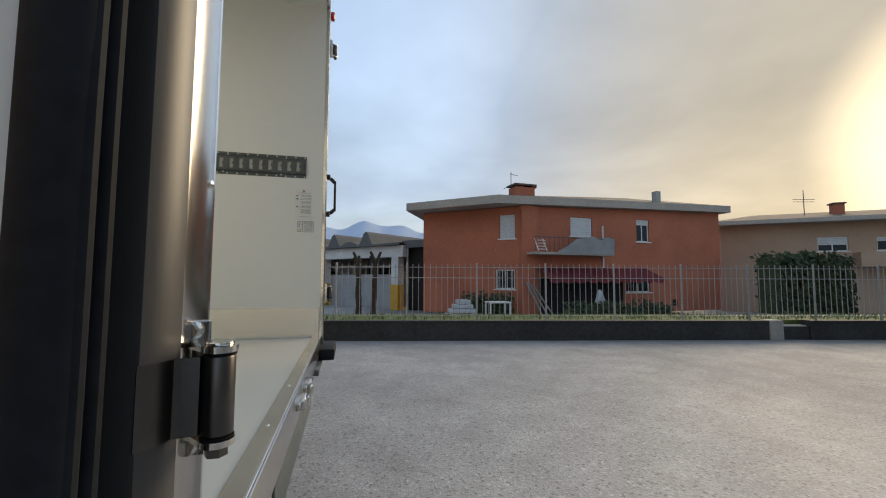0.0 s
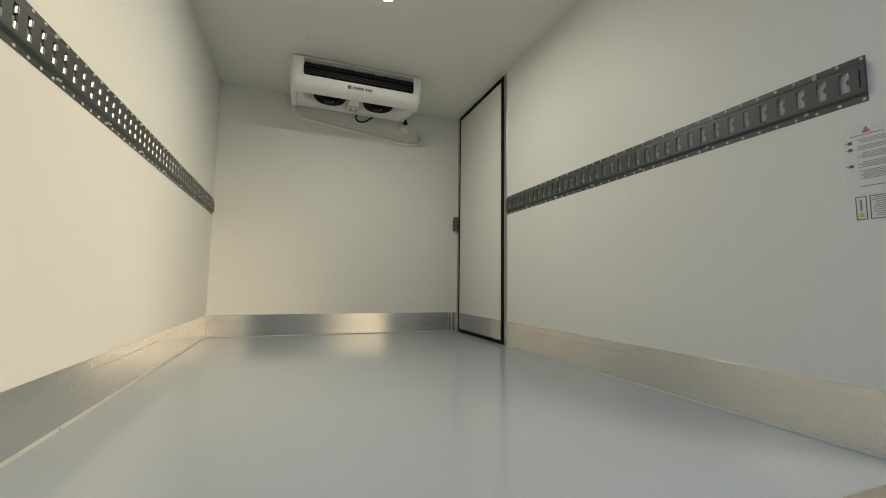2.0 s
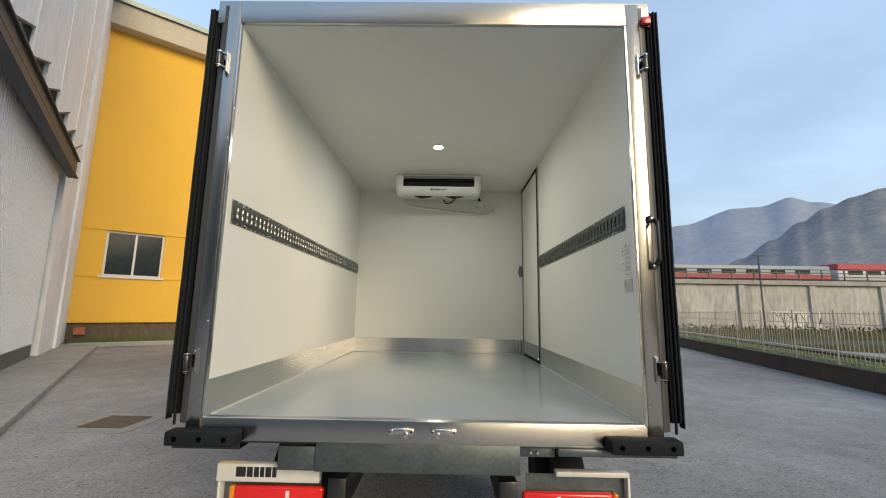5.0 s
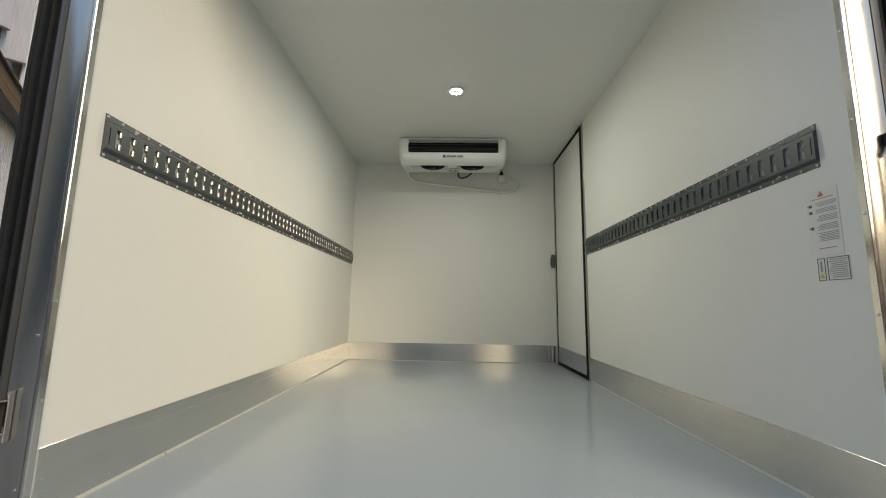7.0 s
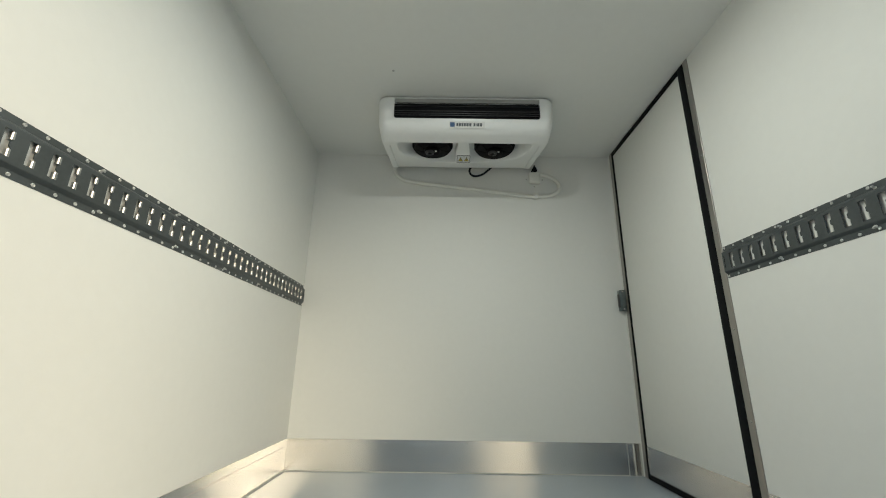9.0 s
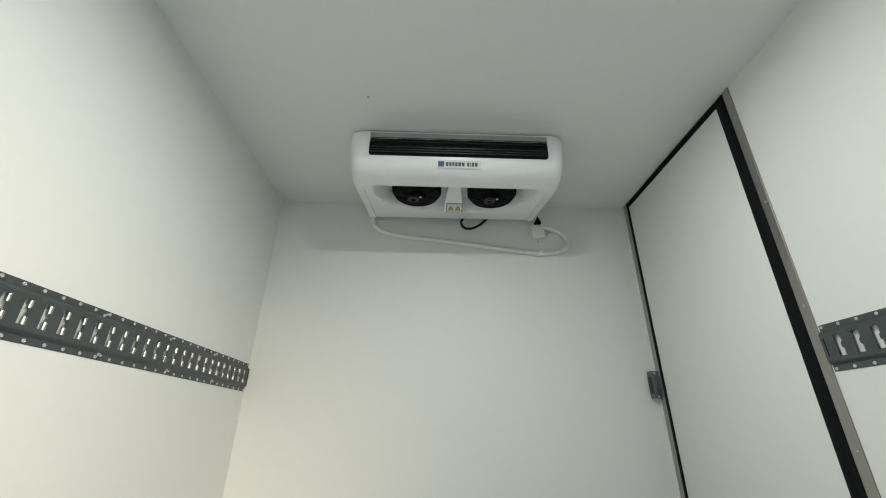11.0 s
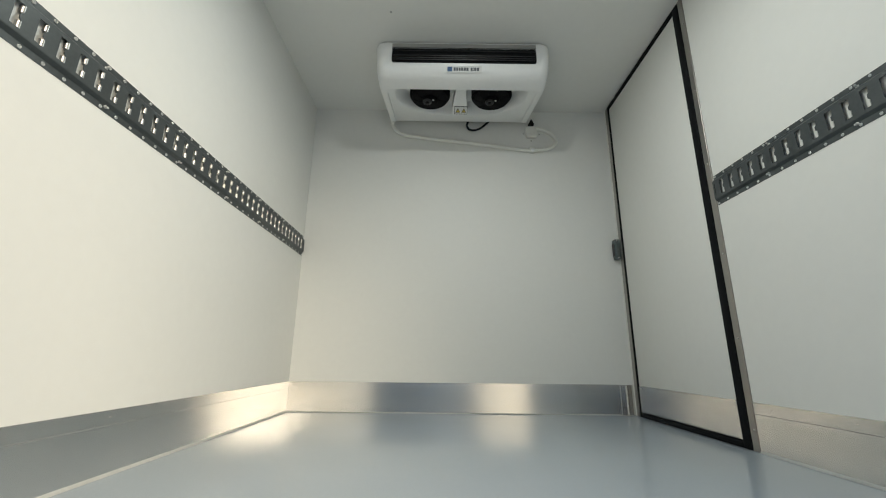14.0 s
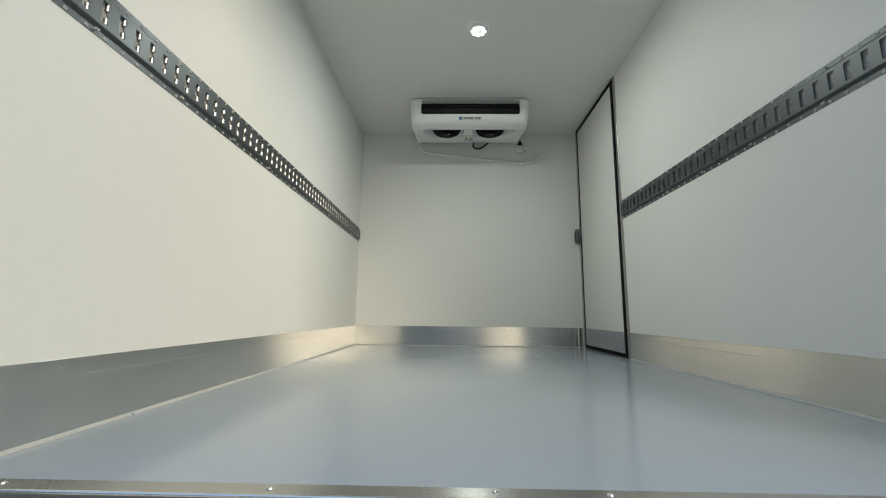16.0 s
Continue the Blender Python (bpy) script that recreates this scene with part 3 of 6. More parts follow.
# ---- side door in the right wall ----
door = thing("door_1", "closed white insulated side door with black seal and aluminium kick plate", "door", (HX, 2.42, FZ), kind="structure")
BL0, BL1 = 2.016, 2.836        # outer edges of the black seal
part("panel", block(HX - 0.002, HX + 0.06, BL0 + 0.026, BL1 - 0.018, FZ + 0.028, DZ1 - 0.022, 0.004), GELCOAT, door)
part("kick_sheet", block(HX - 0.0045, HX - 0.0025, BL0 + 0.046, BL1 - 0.022, FZ + 0.03, KZ, 0.0006, 1), ALU, door, "bare aluminium kick sheet")
for y, z in ((BL0 + 0.058, 1.06), (BL0 + 0.058, 0.965), (BL0 + 0.064, 0.955), (BL1 - 0.04, 1.06)):
    head("rivet", RIVET, door, HX - 0.0045, y, z, TO_NX)
part("seal", block(HX - 0.006, HX + 0.02, BL0, BL0 + 0.044, FZ + 0.001, DZ1, 0.004), RUBBER_DULL, door, "black rubber seal")
part("seal", block(HX - 0.006, HX + 0.02, BL1 - 0.020, BL1, FZ + 0.001, DZ1, 0.004), RUBBER_DULL, door, "black rubber seal")
part("seal", block(HX - 0.006, HX + 0.02, BL0 + 0.044, BL1 - 0.02, DZ1 - 0.030, DZ1, 0.004), RUBBER_DULL, door, "black rubber seal")
part("seal", block(HX - 0.006, HX + 0.02, BL0 + 0.044, BL1 - 0.02, FZ + 0.001, FZ + 0.026, 0.004), RUBBER_DULL, door, "black rubber seal")
part("frame_strip", block(HX - 0.004, HX + 0.03, DY0 + 0.001, BL0 - 0.001, FZ + 0.001, DZ1 + 0.002, 0.001, 1), STRIP_ALU, door, "narrow brown-grey frame strip")
part("frame_strip", block(HX - 0.004, HX + 0.03, BL1 + 0.001, DY1 - 0.001, FZ + 0.001, DZ1 + 0.002, 0.001, 1), STRIP_ALU, door, "narrow brown-grey frame strip")
for z in (0.99, 1.3, 1.62, 2.0, 2.35, 2.7):
    head("rivet", RIVET, door, HX - 0.004, DY0 + 0.012, z, TO_NX)
part("door_back", block(HX + 0.061, HX + 0.085, DY0 + 0.002, DY1 - 0.002, FZ - 0.05, DZ1, 0.002), WHITE_PAINT, door)

# emergency latch box in the corner behind the door
latch = thing("door_latch", "small grey metal latch box beside the side door", "latch", (0.955, 2.87, 1.80))
part("housing", block(0.938, 0.972, 2.858, 2.898, 1.806, 1.93, 0.004), ZINC, latch)
part("release_tab", block(0.930, 0.9385, 2.868, 2.884, 1.825, 1.905, 0.003), DARK_STEEL, latch, "dark release tab")
for z in (1.815, 1.92):
    head("screw", SCREW, latch, 0.955, 2.858, z, TO_NY)

# ---- evaporator on the ceiling ----
EX0, EX1, EF, EB = -0.478, 0.446, 2.268, 2.850
EC = (EX0 + EX1) / 2
ev = thing("evaporator", "white two-fan cooling unit hung under the ceiling at the bulkhead", "cooling unit", (EC, 2.55, CZ))


UZ0, UZ1 = 2.633, 2.722          # underside at its front and at its back


def uz(y):
    return UZ0 + (UZ1 - UZ0) * min(1, max(0, (y - EF - 0.13) / (EB - EF - 0.13)))


def turned_at(cx, cy, cz, profile):
    bm = turned(profile, 28)
    bmesh.ops.translate(bm, vec=(cx, cy, cz), verts=bm.verts)
    return bm


def cowl():
    """Round plan corners at the front; the front rolls under to the edge of the fan recess, the sides to narrow cheeks."""
    bm = bmesh.new()
    rings = []
    for z, f, s in ((CZ - 0.004, 0.014, 0.0), (CZ - 0.016, 0.002, 0.0), (2.80, 0.0, 0.0), (2.70, 0.006, 0.004), (2.674, 0.016, 0.008), (2.654, 0.036, 0.011),
                    (2.643, 0.066, 0.013), (2.636, 0.098, 0.015), (2.633, 0.126, 0.018), (2.635, 0.130, 0.048), (2.648, 0.132, 0.054), (2.75, 0.136, 0.058)):
        left = [(EX0 + s, EB)] + [(EX0 + s + 0.055 * (1 - math.cos(math.pi / 2 * k / 6)), EF + f + 0.055 * (1 - math.sin(math.pi / 2 * k / 6))) for k in range(7)]
        right = [(EX0 + EX1 - p, q) for p, q in left][::-1]
        w = min(1, max(0, (2.80 - z) / 0.1)) if s < 0.058 else 0
        rings.append([bm.verts.new((p, q, z + w * (uz(q) - UZ0))) for p, q in left + right])
    for a, b in zip(rings, rings[1:]):
        for i in range(len(a) - 1):
            bm.faces.new((a[i], a[i + 1], b[i + 1], b[i]))
    bm.faces.new(rings[0])
    return bm


part("cowl", cowl(), WHITE_PLASTIC, ev)
part("back_plate", block(EX0 + 0.02, EX1 - 0.02, EB - 0.004, EB - 0.001, UZ1 + 0.004, CZ - 0.004), WHITE_PLASTIC, ev)
# fan deck: a flat rim round a deep oval dish
FANS = ((EC - 0.180, 2.545), (EC + 0.180, 2.545))
FR = 0.108


def deck_z(xx, yy):
    d = (abs(xx - EC) / 0.375) ** 2.6 + (abs(yy - 2.48) / 0.262) ** 2.2
    k = min(1, max(0, (1 - d) / 0.32))
    return uz(yy) + 0.003 + 0.080 * k * k * (3 - 2 * k)


bm = bmesh.new()
nx, ny = 64, 34
grid = {}
for i in range(nx + 1):
    for j in range(ny + 1):
        xx = EX0 + 0.051 + (EX1 - EX0 - 0.102) * i / nx
        yy = EF + 0.131 + (EB - 0.0045 - EF - 0.131) * j / ny
        grid[i, j] = bm.verts.new((xx, yy, deck_z(xx, yy)))
for i in range(nx):
    for j in range(ny):
        bm.faces.new((grid[i, j], grid[i + 1, j], grid[i + 1, j + 1], grid[i, j + 1]))
part("fan_deck", bm, WHITE_PLASTIC, ev)
for fx, fy in FANS:
    zf = uz(fy) + 0.040
    bm = bmesh.new()
    ringA = [(fx + FR * 1.06 * math.cos(2 * math.pi * k / 36), fy + FR * 1.06 * math.sin(2 * math.pi * k / 36)) for k in range(36)]
    rows = []
    for rr, zz in ((1.09, zf + 0.05), (1.09, zf - 0.002), (1.06, zf - 0.008), (1.0, zf - 0.004), (0.97, zf + 0.026), (0.0, zf + 0.028)):
        rows.append([bm.verts.new((fx + FR * rr * math.cos(2 * math.pi * k / 36), fy + FR * rr * math.sin(2 * math.pi * k / 36), zz)) for k in range(36)] if rr else [bm.verts.new((fx, fy, zz))])
    for a, b in zip(rows, rows[1:]):
        for k in range(36):
            if len(b) == 1:
                bm.faces.new((a[k], a[(k + 1) % 36], b[0]))
            else:
                bm.faces.new((a[k], a[(k + 1) % 36], b[(k + 1) % 36], b[k]))
    fan = part("fan", bm, FAN_BLACK, ev, "black axial fan")
    part("shroud", turned_at(fx, fy, zf, [(FR * 1.0, 0.03), (FR * 1.02, -0.014), (FR * 0.97, -0.022), (FR * 0.92, -0.020), (FR * 0.60, -0.028), (0, -0.030)]), FAN_BLACK, fan, "black round shroud")
    for k in range(9):
        a = 2 * math.pi * k / 9
        part("shroud_rib", rod((fx + 0.05 * math.cos(a), fy + 0.05 * math.sin(a), zf - 0.030), (fx + FR * 0.9 * math.cos(a + 0.25), fy + FR * 0.9 * math.sin(a + 0.25), zf - 0.0215), 0.0026, 6), FAN_BLACK, fan)
    part("hub", rod((fx, fy, zf - 0.02), (fx, fy, zf - 0.046), 0.046, 24, 0.009), FAN_BLACK, fan, "black motor hub")
    part("hub_cap", turned_at(fx - 0.014, fy - 0.012, zf - 0.012, [(0.026, -0.034), (0.025, -0.042), (0.020, -0.045), (0.013, -0.044), (0.012, -0.036)]), PLASTIC_BLACK, fan, "black ring cap")
    part("hub_badge", rod((fx + 0.020, fy - 0.024, zf - 0.046), (fx + 0.020, fy - 0.024, zf - 0.0475), 0.006, 12), PAPER, fan, "pale round badge")
# raised divider between the fans
bm = bmesh.new()
loops = []
for yy, hw, zz in ((2.450, 0.022, deck_z(EC, 2.45) - 0.004), (2.637, 0.043, 2.6965), (2.684, 0.046, 2.6735), (2.735, 0.046, uz(2.735) - 0.0005)):
    loops.append([bm.verts.new(p) for p in ((EC - hw, yy, zz), (EC + hw, yy, zz), (EC + hw, yy, uz(yy) + 0.092), (EC - hw, yy, uz(yy) + 0.092))])
for p, q in zip(loops, loops[1:]):
    for i in range(4):
        bm.faces.new((p[i], p[(i + 1) % 4], q[(i + 1) % 4], q[i]))
bm.faces.new(loops[0][::-1]); bm.faces.new(loops[-1])
part("divider", bm, WHITE_PLASTIC, ev, smooth=False)
# discharge slot with its grey top strip and slats
SX0, SX1 = -0.389, 0.366
part("discharge_recess", block(SX0, SX1, EF - 0.003, EF + 0.008, 2.704, 2.790, 0.010), RUBBER_DULL, ev, "black air discharge slot")
part("top_strip", block(SX0, SX1, EF - 0.006, EF + 0.012, 2.791, 2.814, 0.003), GREY_METAL, ev, "grey strip over the slot")
for i, z in enumerate((2.714, 2.726, 2.739)):
    part("slat", prism([(EF - 0.003, z), (EF - 0.011, z - 0.004), (EF - 0.012, z - 0.001), (EF - 0.003, z + 0.004)], "x", SX0 + 0.004, SX1 - 0.004), PLASTIC_BLACK, ev)
part("slat", prism([(EF - 0.003, 2.768), (EF - 0.008, 2.766), (EF - 0.008, 2.769), (EF - 0.003, 2.772)], "x", SX0 + 0.004, SX1 - 0.004), PLASTIC_BLACK, ev)
# maker's plate, drawn as plain shapes
pm = Matrix.Translation((-0.011, EF + 0.0145, 2.674)) @ Matrix.Rotation(math.atan2(0.030, 0.048), 4, "X")


def on_front(bm):
    bmesh.ops.transform(bm, matrix=pm, verts=bm.verts)
    return bm


plate = part("maker_plate", on_front(block(-0.092, 0.092, -0.0012, 0.003, -0.016, 0.016, 0.0005, 1)), PAPER, ev, "white maker's plate with dark bars")
part("mark", on_front(block(-0.087, -0.063, -0.002, -0.001, -0.011, 0.011)), LOGO_BLUE, plate, "dark blue square mark", smooth=False)
xx = -0.054
for w in (0.013, 0.013, 0.012, 0.013, 0.015, 0.014, 0.0, 0.013, 0.006, 0.014, 0.014):
    if w:
        part("bar", on_front(block(xx, xx + w - 0.003, -0.002, -0.001, -0.008, 0.008)), PRINT, plate, smooth=False)
    xx += w or 0.008
# warning label with two triangles on the flat of the divider
wm = Matrix.Translation((EC + 0.006, 2.6600, 2.6838)) @ Matrix.Rotation(-math.atan2(0.023, 0.047), 4, "X")


def on_label(bm):
    bmesh.ops.transform(bm, matrix=wm, verts=bm.verts)
    return bm


wl = part("warning_label", on_label(block(-0.040, 0.040, -0.026, 0.026, -0.0008, 0.0008)), PRINT, ev, "black framed warning label with two yellow triangles", smooth=False)
part("label_field", on_label(block(-0.037, 0.037, -0.023, 0.023, -0.0013, -0.0008)), PAPER, wl, "white label field", smooth=False)
for cx in (-0.018, 0.018):
    part("triangle", on_label(prism([(cx - 0.0155, 0.015), (cx + 0.0155, 0.015), (cx, -0.015)], "z", -0.0018, -0.0013)), PRINT, wl, smooth=False)
    part("triangle_field", on_label(prism([(cx - 0.0105, 0.012), (cx + 0.0105, 0.012), (cx, -0.0085)], "z", -0.0023, -0.0018)), LABEL_YELLOW, wl, smooth=False)
    part("stroke", on_label(block(cx - 0.0015, cx + 0.0015, -0.002, 0.009, -0.0028, -0.0023)), PRINT, wl, smooth=False)
for x in (-0.24, 0.21):
    piece("screw", SCREW, ev, Matrix.Translation((x, EB - 0.02, UZ1 + 0.003)) @ pose(0, 0, 0, 180))

# drain hose and cable behind the unit
hose = thing("drain_hose", "cream plastic drain hose sagging along the bulkhead under the cooling unit", "hose", (0.0, BY, 2.6))


def smooth_line(pts, n=8):
    """A rounded line through points."""
    pts = [Vector(p) for p in pts]
    res = []
    for i in range(len(pts) - 1):
        p0, p1, p2, p3 = pts[max(i - 1, 0)], pts[i], pts[i + 1], pts[min(i + 2, len(pts) - 1)]
        for k in range(n):
            t = k / n
            res.append(0.5 * ((2 * p1) + (p2 - p0) * t + (2 * p0 - 5 * p1 + 4 * p2 - p3) * t * t + (3 * p1 - p0 - 3 * p2 + p3) * t ** 3))
    return res + [pts[-1]]


bm = bmesh.new()
tube(bm, smooth_line([(-0.44, 2.86, 2.755), (-0.45, 2.882, 2.715), (-0.41, 2.885, 2.662), (-0.32, 2.887, 2.635), (-0.08, 2.887, 2.607), (0.16, 2.887, 2.579), (0.40, 2.887, 2.548), (0.50, 2.887, 2.545), (0.585, 2.887, 2.560), (0.63, 2.887, 2.604), (0.61, 2.887, 2.660), (0.55, 2.887, 2.692), (0.48, 2.885, 2.708)]), 0.0125, 10)
part("hose_run", bm, OFF_WHITE, hose)
part("elbow_cover", block(0.432, 0.505, 2.868, 2.899, 2.634, 2.714, 0.010, 3), OFF_WHITE, hose, "cream elbow cover")
part("saddle_clip", block(0.452, 0.49, 2.872, 2.899, 2.526, 2.566, 0.006), OFF_WHITE, hose)
part("screw_cap", rod((0.47, 2.872, 2.536), (0.47, 2.866, 2.536), 0.012, 12, 0.002), WHITE_PLASTIC, hose)
for x, z in ((0.42, 2.672), (0.525, 2.668), (0.47, 2.620)):
    head("screw", SCREW, hose, x, BY, z, TO_NY)
cable = thing("power_cable", "black power cable looping out under the cooling unit", "cable", (0.05, 2.88, 2.70))
bm = bmesh.new()
tube(bm, smooth_line([(0.05, 2.866, 2.74), (0.04, 2.872, 2.712), (0.055, 2.876, 2.686), (0.085, 2.876, 2.679), (0.125, 2.874, 2.691), (0.16, 2.870, 2.717), (0.185, 2.866, 2.74)]), 0.007, 8)
part("cable_loop", bm, RUBBER, cable)
part("gland", prism([(0.446, 2.716), (0.484, 2.716), (0.465, 2.756)], "y", 2.852, 2.886), RUBBER_DULL, cable, "black cable gland")

# ---- ceiling lamp ----
lamp = thing("ceiling_lamp", "small round white ceiling lamp with glowing cluster of diodes", "lamp", (0.0, 1.505, CZ))
bm = bmesh.new()
tube(bm, [(0, 1.505, CZ), (0, 1.505, CZ - 0.012)], 0.066, 28, 0.060)
part("base_ring", bm, WHITE_PLASTIC, lamp)
part("lens", rod((0, 1.505, CZ - 0.012), (0, 1.505, CZ - 0.022), 0.050, 28, 0.006), LENS_CLEAR, lamp, "frosted round lens")
for k in range(8):
    a = 2 * math.pi * k / 8
    piece("diode", bpy.data.meshes.get("diode") or mesh_of("diode", dome(0.0095, 0.006), LED), lamp,
          Matrix.Translation((0.032 * math.cos(a), 1.505 + 0.032 * math.sin(a), CZ - 0.022)) @ pose(0, 0, 0, 180))
# small mark on the ceiling
solid("ceiling_mark", rod((-0.377, 2.089, CZ), (-0.377, 2.089, CZ - 0.002), 0.006, 10), SEALANT, "small grey plugged screw hole in the ceiling", "plug", "")

# ---- labels on the right wall ----
LX = HX - 0.0012
lab = thing("instruction_label", "clear instruction label with rows of small dark text bars", "label", (HX, 0.11, 1.57))
part("film", block(LX, HX, 0.062, 0.155, 1.572, 1.752), PAPER, lab, smooth=False)
rnd = random.Random(4)


def bars(z0, z1, ya, yb, mat, step, parent):
    z = z1
    while z > z0:
        part("text_bar", block(LX - 0.0006, LX, ya + rnd.uniform(0, 0.004), yb - rnd.uniform(0, 0.012), z - step * 0.42, z), mat, parent, smooth=False)
        z -= step


bars(1.724, 1.728, 0.074, 0.142, PRINT_RED, 0.0045, lab)
part("warning_triangle", prism([(0.100, 1.732), (0.118, 1.732), (0.109, 1.748)], "x", LX - 0.0006, LX), PRINT_RED, lab, "red-brown warning triangle", smooth=False)
for z0, z1 in ((1.706, 1.717), (1.688, 1.699), (1.664, 1.680), (1.640, 1.656), (1.610, 1.634)):
    bars(z0, z1, 0.066, 0.130, PRINT_FINE, 0.0042, lab)
bars(1.590, 1.593, 0.078, 0.134, PRINT_RED, 0.0045, lab)
for z in (1.712, 1.694, 1.650):
    part("pictogram", block(LX - 0.0006, LX, 0.138, 0.147, z - 0.005, z + 0.003), PRINT, lab, smooth=False)
    part("pictogram_stroke", block(LX - 0.0006, LX, 0.1475, 0.153, z - 0.001, z + 0.0005), PRINT, lab, smooth=False)
lab2 = thing("rating_label", "framed white rating label with dark text bars", "label", (HX, 0.095, 1.505))
part("film", block(LX, HX, 0.052, 0.140, 1.506, 1.566), PAPER, lab2, smooth=False)
for ya, yb, za, zb in ((0.052, 0.112, 1.506, 1.5078), (0.052, 0.112, 1.5642, 1.566), (0.052, 0.0538, 1.5078, 1.5642), (0.1102, 0.112, 1.5078, 1.5642),
                       (0.118, 0.140, 1.506, 1.5078), (0.118, 0.140, 1.5642, 1.566), (0.118, 0.1198, 1.5078, 1.5642), (0.1382, 0.140, 1.5078, 1.5642)):
    part("border", block(LX - 0.0006, LX, ya, yb, za, zb), PRINT, lab2, smooth=False)
bars(1.510, 1.561, 0.056, 0.108, PRINT_FINE, 0.0051, lab2)
part("stripe", block(LX - 0.0006, LX, 0.127, 0.132, 1.530, 1.558), PRINT_FINE, lab2, smooth=False)
part("triangle", prism([(0.122, 1.513), (0.137, 1.513), (0.1295, 1.526)], "x", LX - 0.0006, LX), LABEL_YELLOW, lab2, "yellow warning triangle", smooth=False)

# ---- rear frame ----
def post(sgn):
    p = thing("rear_post", "brushed stainless steel corner post of the rear door frame", "door post", (sgn * 1.02, 0.03, FZ), "rear posts", "structure")
    xi, xo = sgn * (HX + 0.006), sgn * 1.0445
    part("face", block(xi, xo, -0.013, 0.007, FZ - 0.075, CZ + 0.12, 0.003), STEEL, p)
    part("inner_edge", block(sgn * (HX - 0.004), sgn * (HX + 0.0055), -0.011, 0.0075, FZ + 0.001, CZ, 0.0015, 1), CHROME, p, "bright inner edge strip")
    ex = 0.046
    curve = [(sgn * (1.0455 + ex * math.sin(a)), 0.027 - 0.040 * math.cos(a)) for a in (0.0, 0.12, 0.24, 0.36, 0.48, 0.60, 0.72, 0.85)]
    part("outer_profile", prism(curve + [(sgn * (1.0460 + ex * math.sin(0.85)), 0.004), (sgn * (1.0460 + ex * math.sin(0.85)), 0.05), (sgn * 1.0455, 0.05)], "z", FZ - 0.02, CZ + 0.10), COLUMN, p, "rounded outer profile")
    # added black strip stands for the shade between post and door
    part("gap_shade", block(sgn * 1.0812, sgn * 1.0955, 0.030, 0.050, FZ - 0.02, CZ + 0.10, 0.003), RUBBER_DULL, p, "black strip standing for shade in the gap by the door leaf")
    for z in (0.98, 1.19, 1.42, 1.66, 1.9, 2.14, 2.38, 2.62):
        head("rivet", RIVET, p, sgn * (HX - 0.0042), -0.002, z, TO_PX if sgn < 0 else TO_NX)
    for z in (1.0, 1.34, 2.22):
        head("rivet", RIVET, p, sgn * (HX + 0.016), -0.013, z, TO_NY)
    return p


for sgn in (-1, 1):
    post(sgn)
solid("frame_header", block(-1.1, 1.1, -0.010, 0.05, CZ + 0.005, CZ + 0.13, 0.004), STEEL_H, "brushed stainless steel header over the rear opening", "door frame")
sill = thing("rear_sill", "brushed stainless steel sill across the rear opening", "sill", (0, 0, FZ), kind="structure")
part("tread", block(-HX + 0.0005, HX - 0.0005, 0.004, 0.0435, FZ - 0.05, FZ + 0.0035, 0.0015, 1), STEEL_H, sill)
part("face", block(-1.05, 1.05, -0.006, 0.0035, FZ - 0.092, FZ + 0.003, 0.003), STEEL_H, sill)
part("front_edge", rod((-HX + 0.001, 0.0015, FZ + 0.0015), (HX - 0.001, 0.0015, FZ + 0.0015), 0.0042, 12), CHROME, sill, "bright rounded front edge")
part("underside", block(-1.05, 1.05, 0.0, 0.06, FZ - 0.10, FZ - 0.092), DARK_STEEL, sill)
for x in (-0.83, -0.42, -0.08, 0.09, 0.46, 0.8):
    piece("screw", SCREW, sill, Matrix.Translation((x, 0.026, FZ + 0.0035)))


def catch(x, flip):
    """A pressed catch for the bolt of a rear door."""
    c = thing("bolt_catch", "polished stainless bolt catch screwed to the rear sill", "catch", (x, -0.006, 0.88), "bolt catches")
    part("base", block(x - 0.058, x + 0.058, -0.011, -0.0062, 0.864, 0.893, 0.004, 2), CHROME, c)
    part("bridge", block(x - 0.034, x + 0.034, -0.030, -0.009, 0.872, 0.897, 0.006, 3), CHROME, c)
    part("hook", block(x + flip * 0.014, x + flip * 0.034, -0.036, -0.012, 0.856, 0.884, 0.004, 2), CHROME, c)
    part("hook_tip", block(x - flip * 0.040, x - flip * 0.030, -0.030, -0.009, 0.862, 0.893, 0.003, 2), CHROME, c)
    for dx in (-0.048, 0.048):
        b = part("bolt", rod((x + dx, -0.010, 0.879), (x + dx, -0.017, 0.879), 0.010, 14, 0.002), CHROME, c)
        part("socket", rod((x + dx, -0.0165, 0.879), (x + dx, -0.0175, 0.879), 0.005, 6), RUBBER, b, "dark hexagon socket")
    return c


catch(-0.098, 1)
catch(0.089, -1)


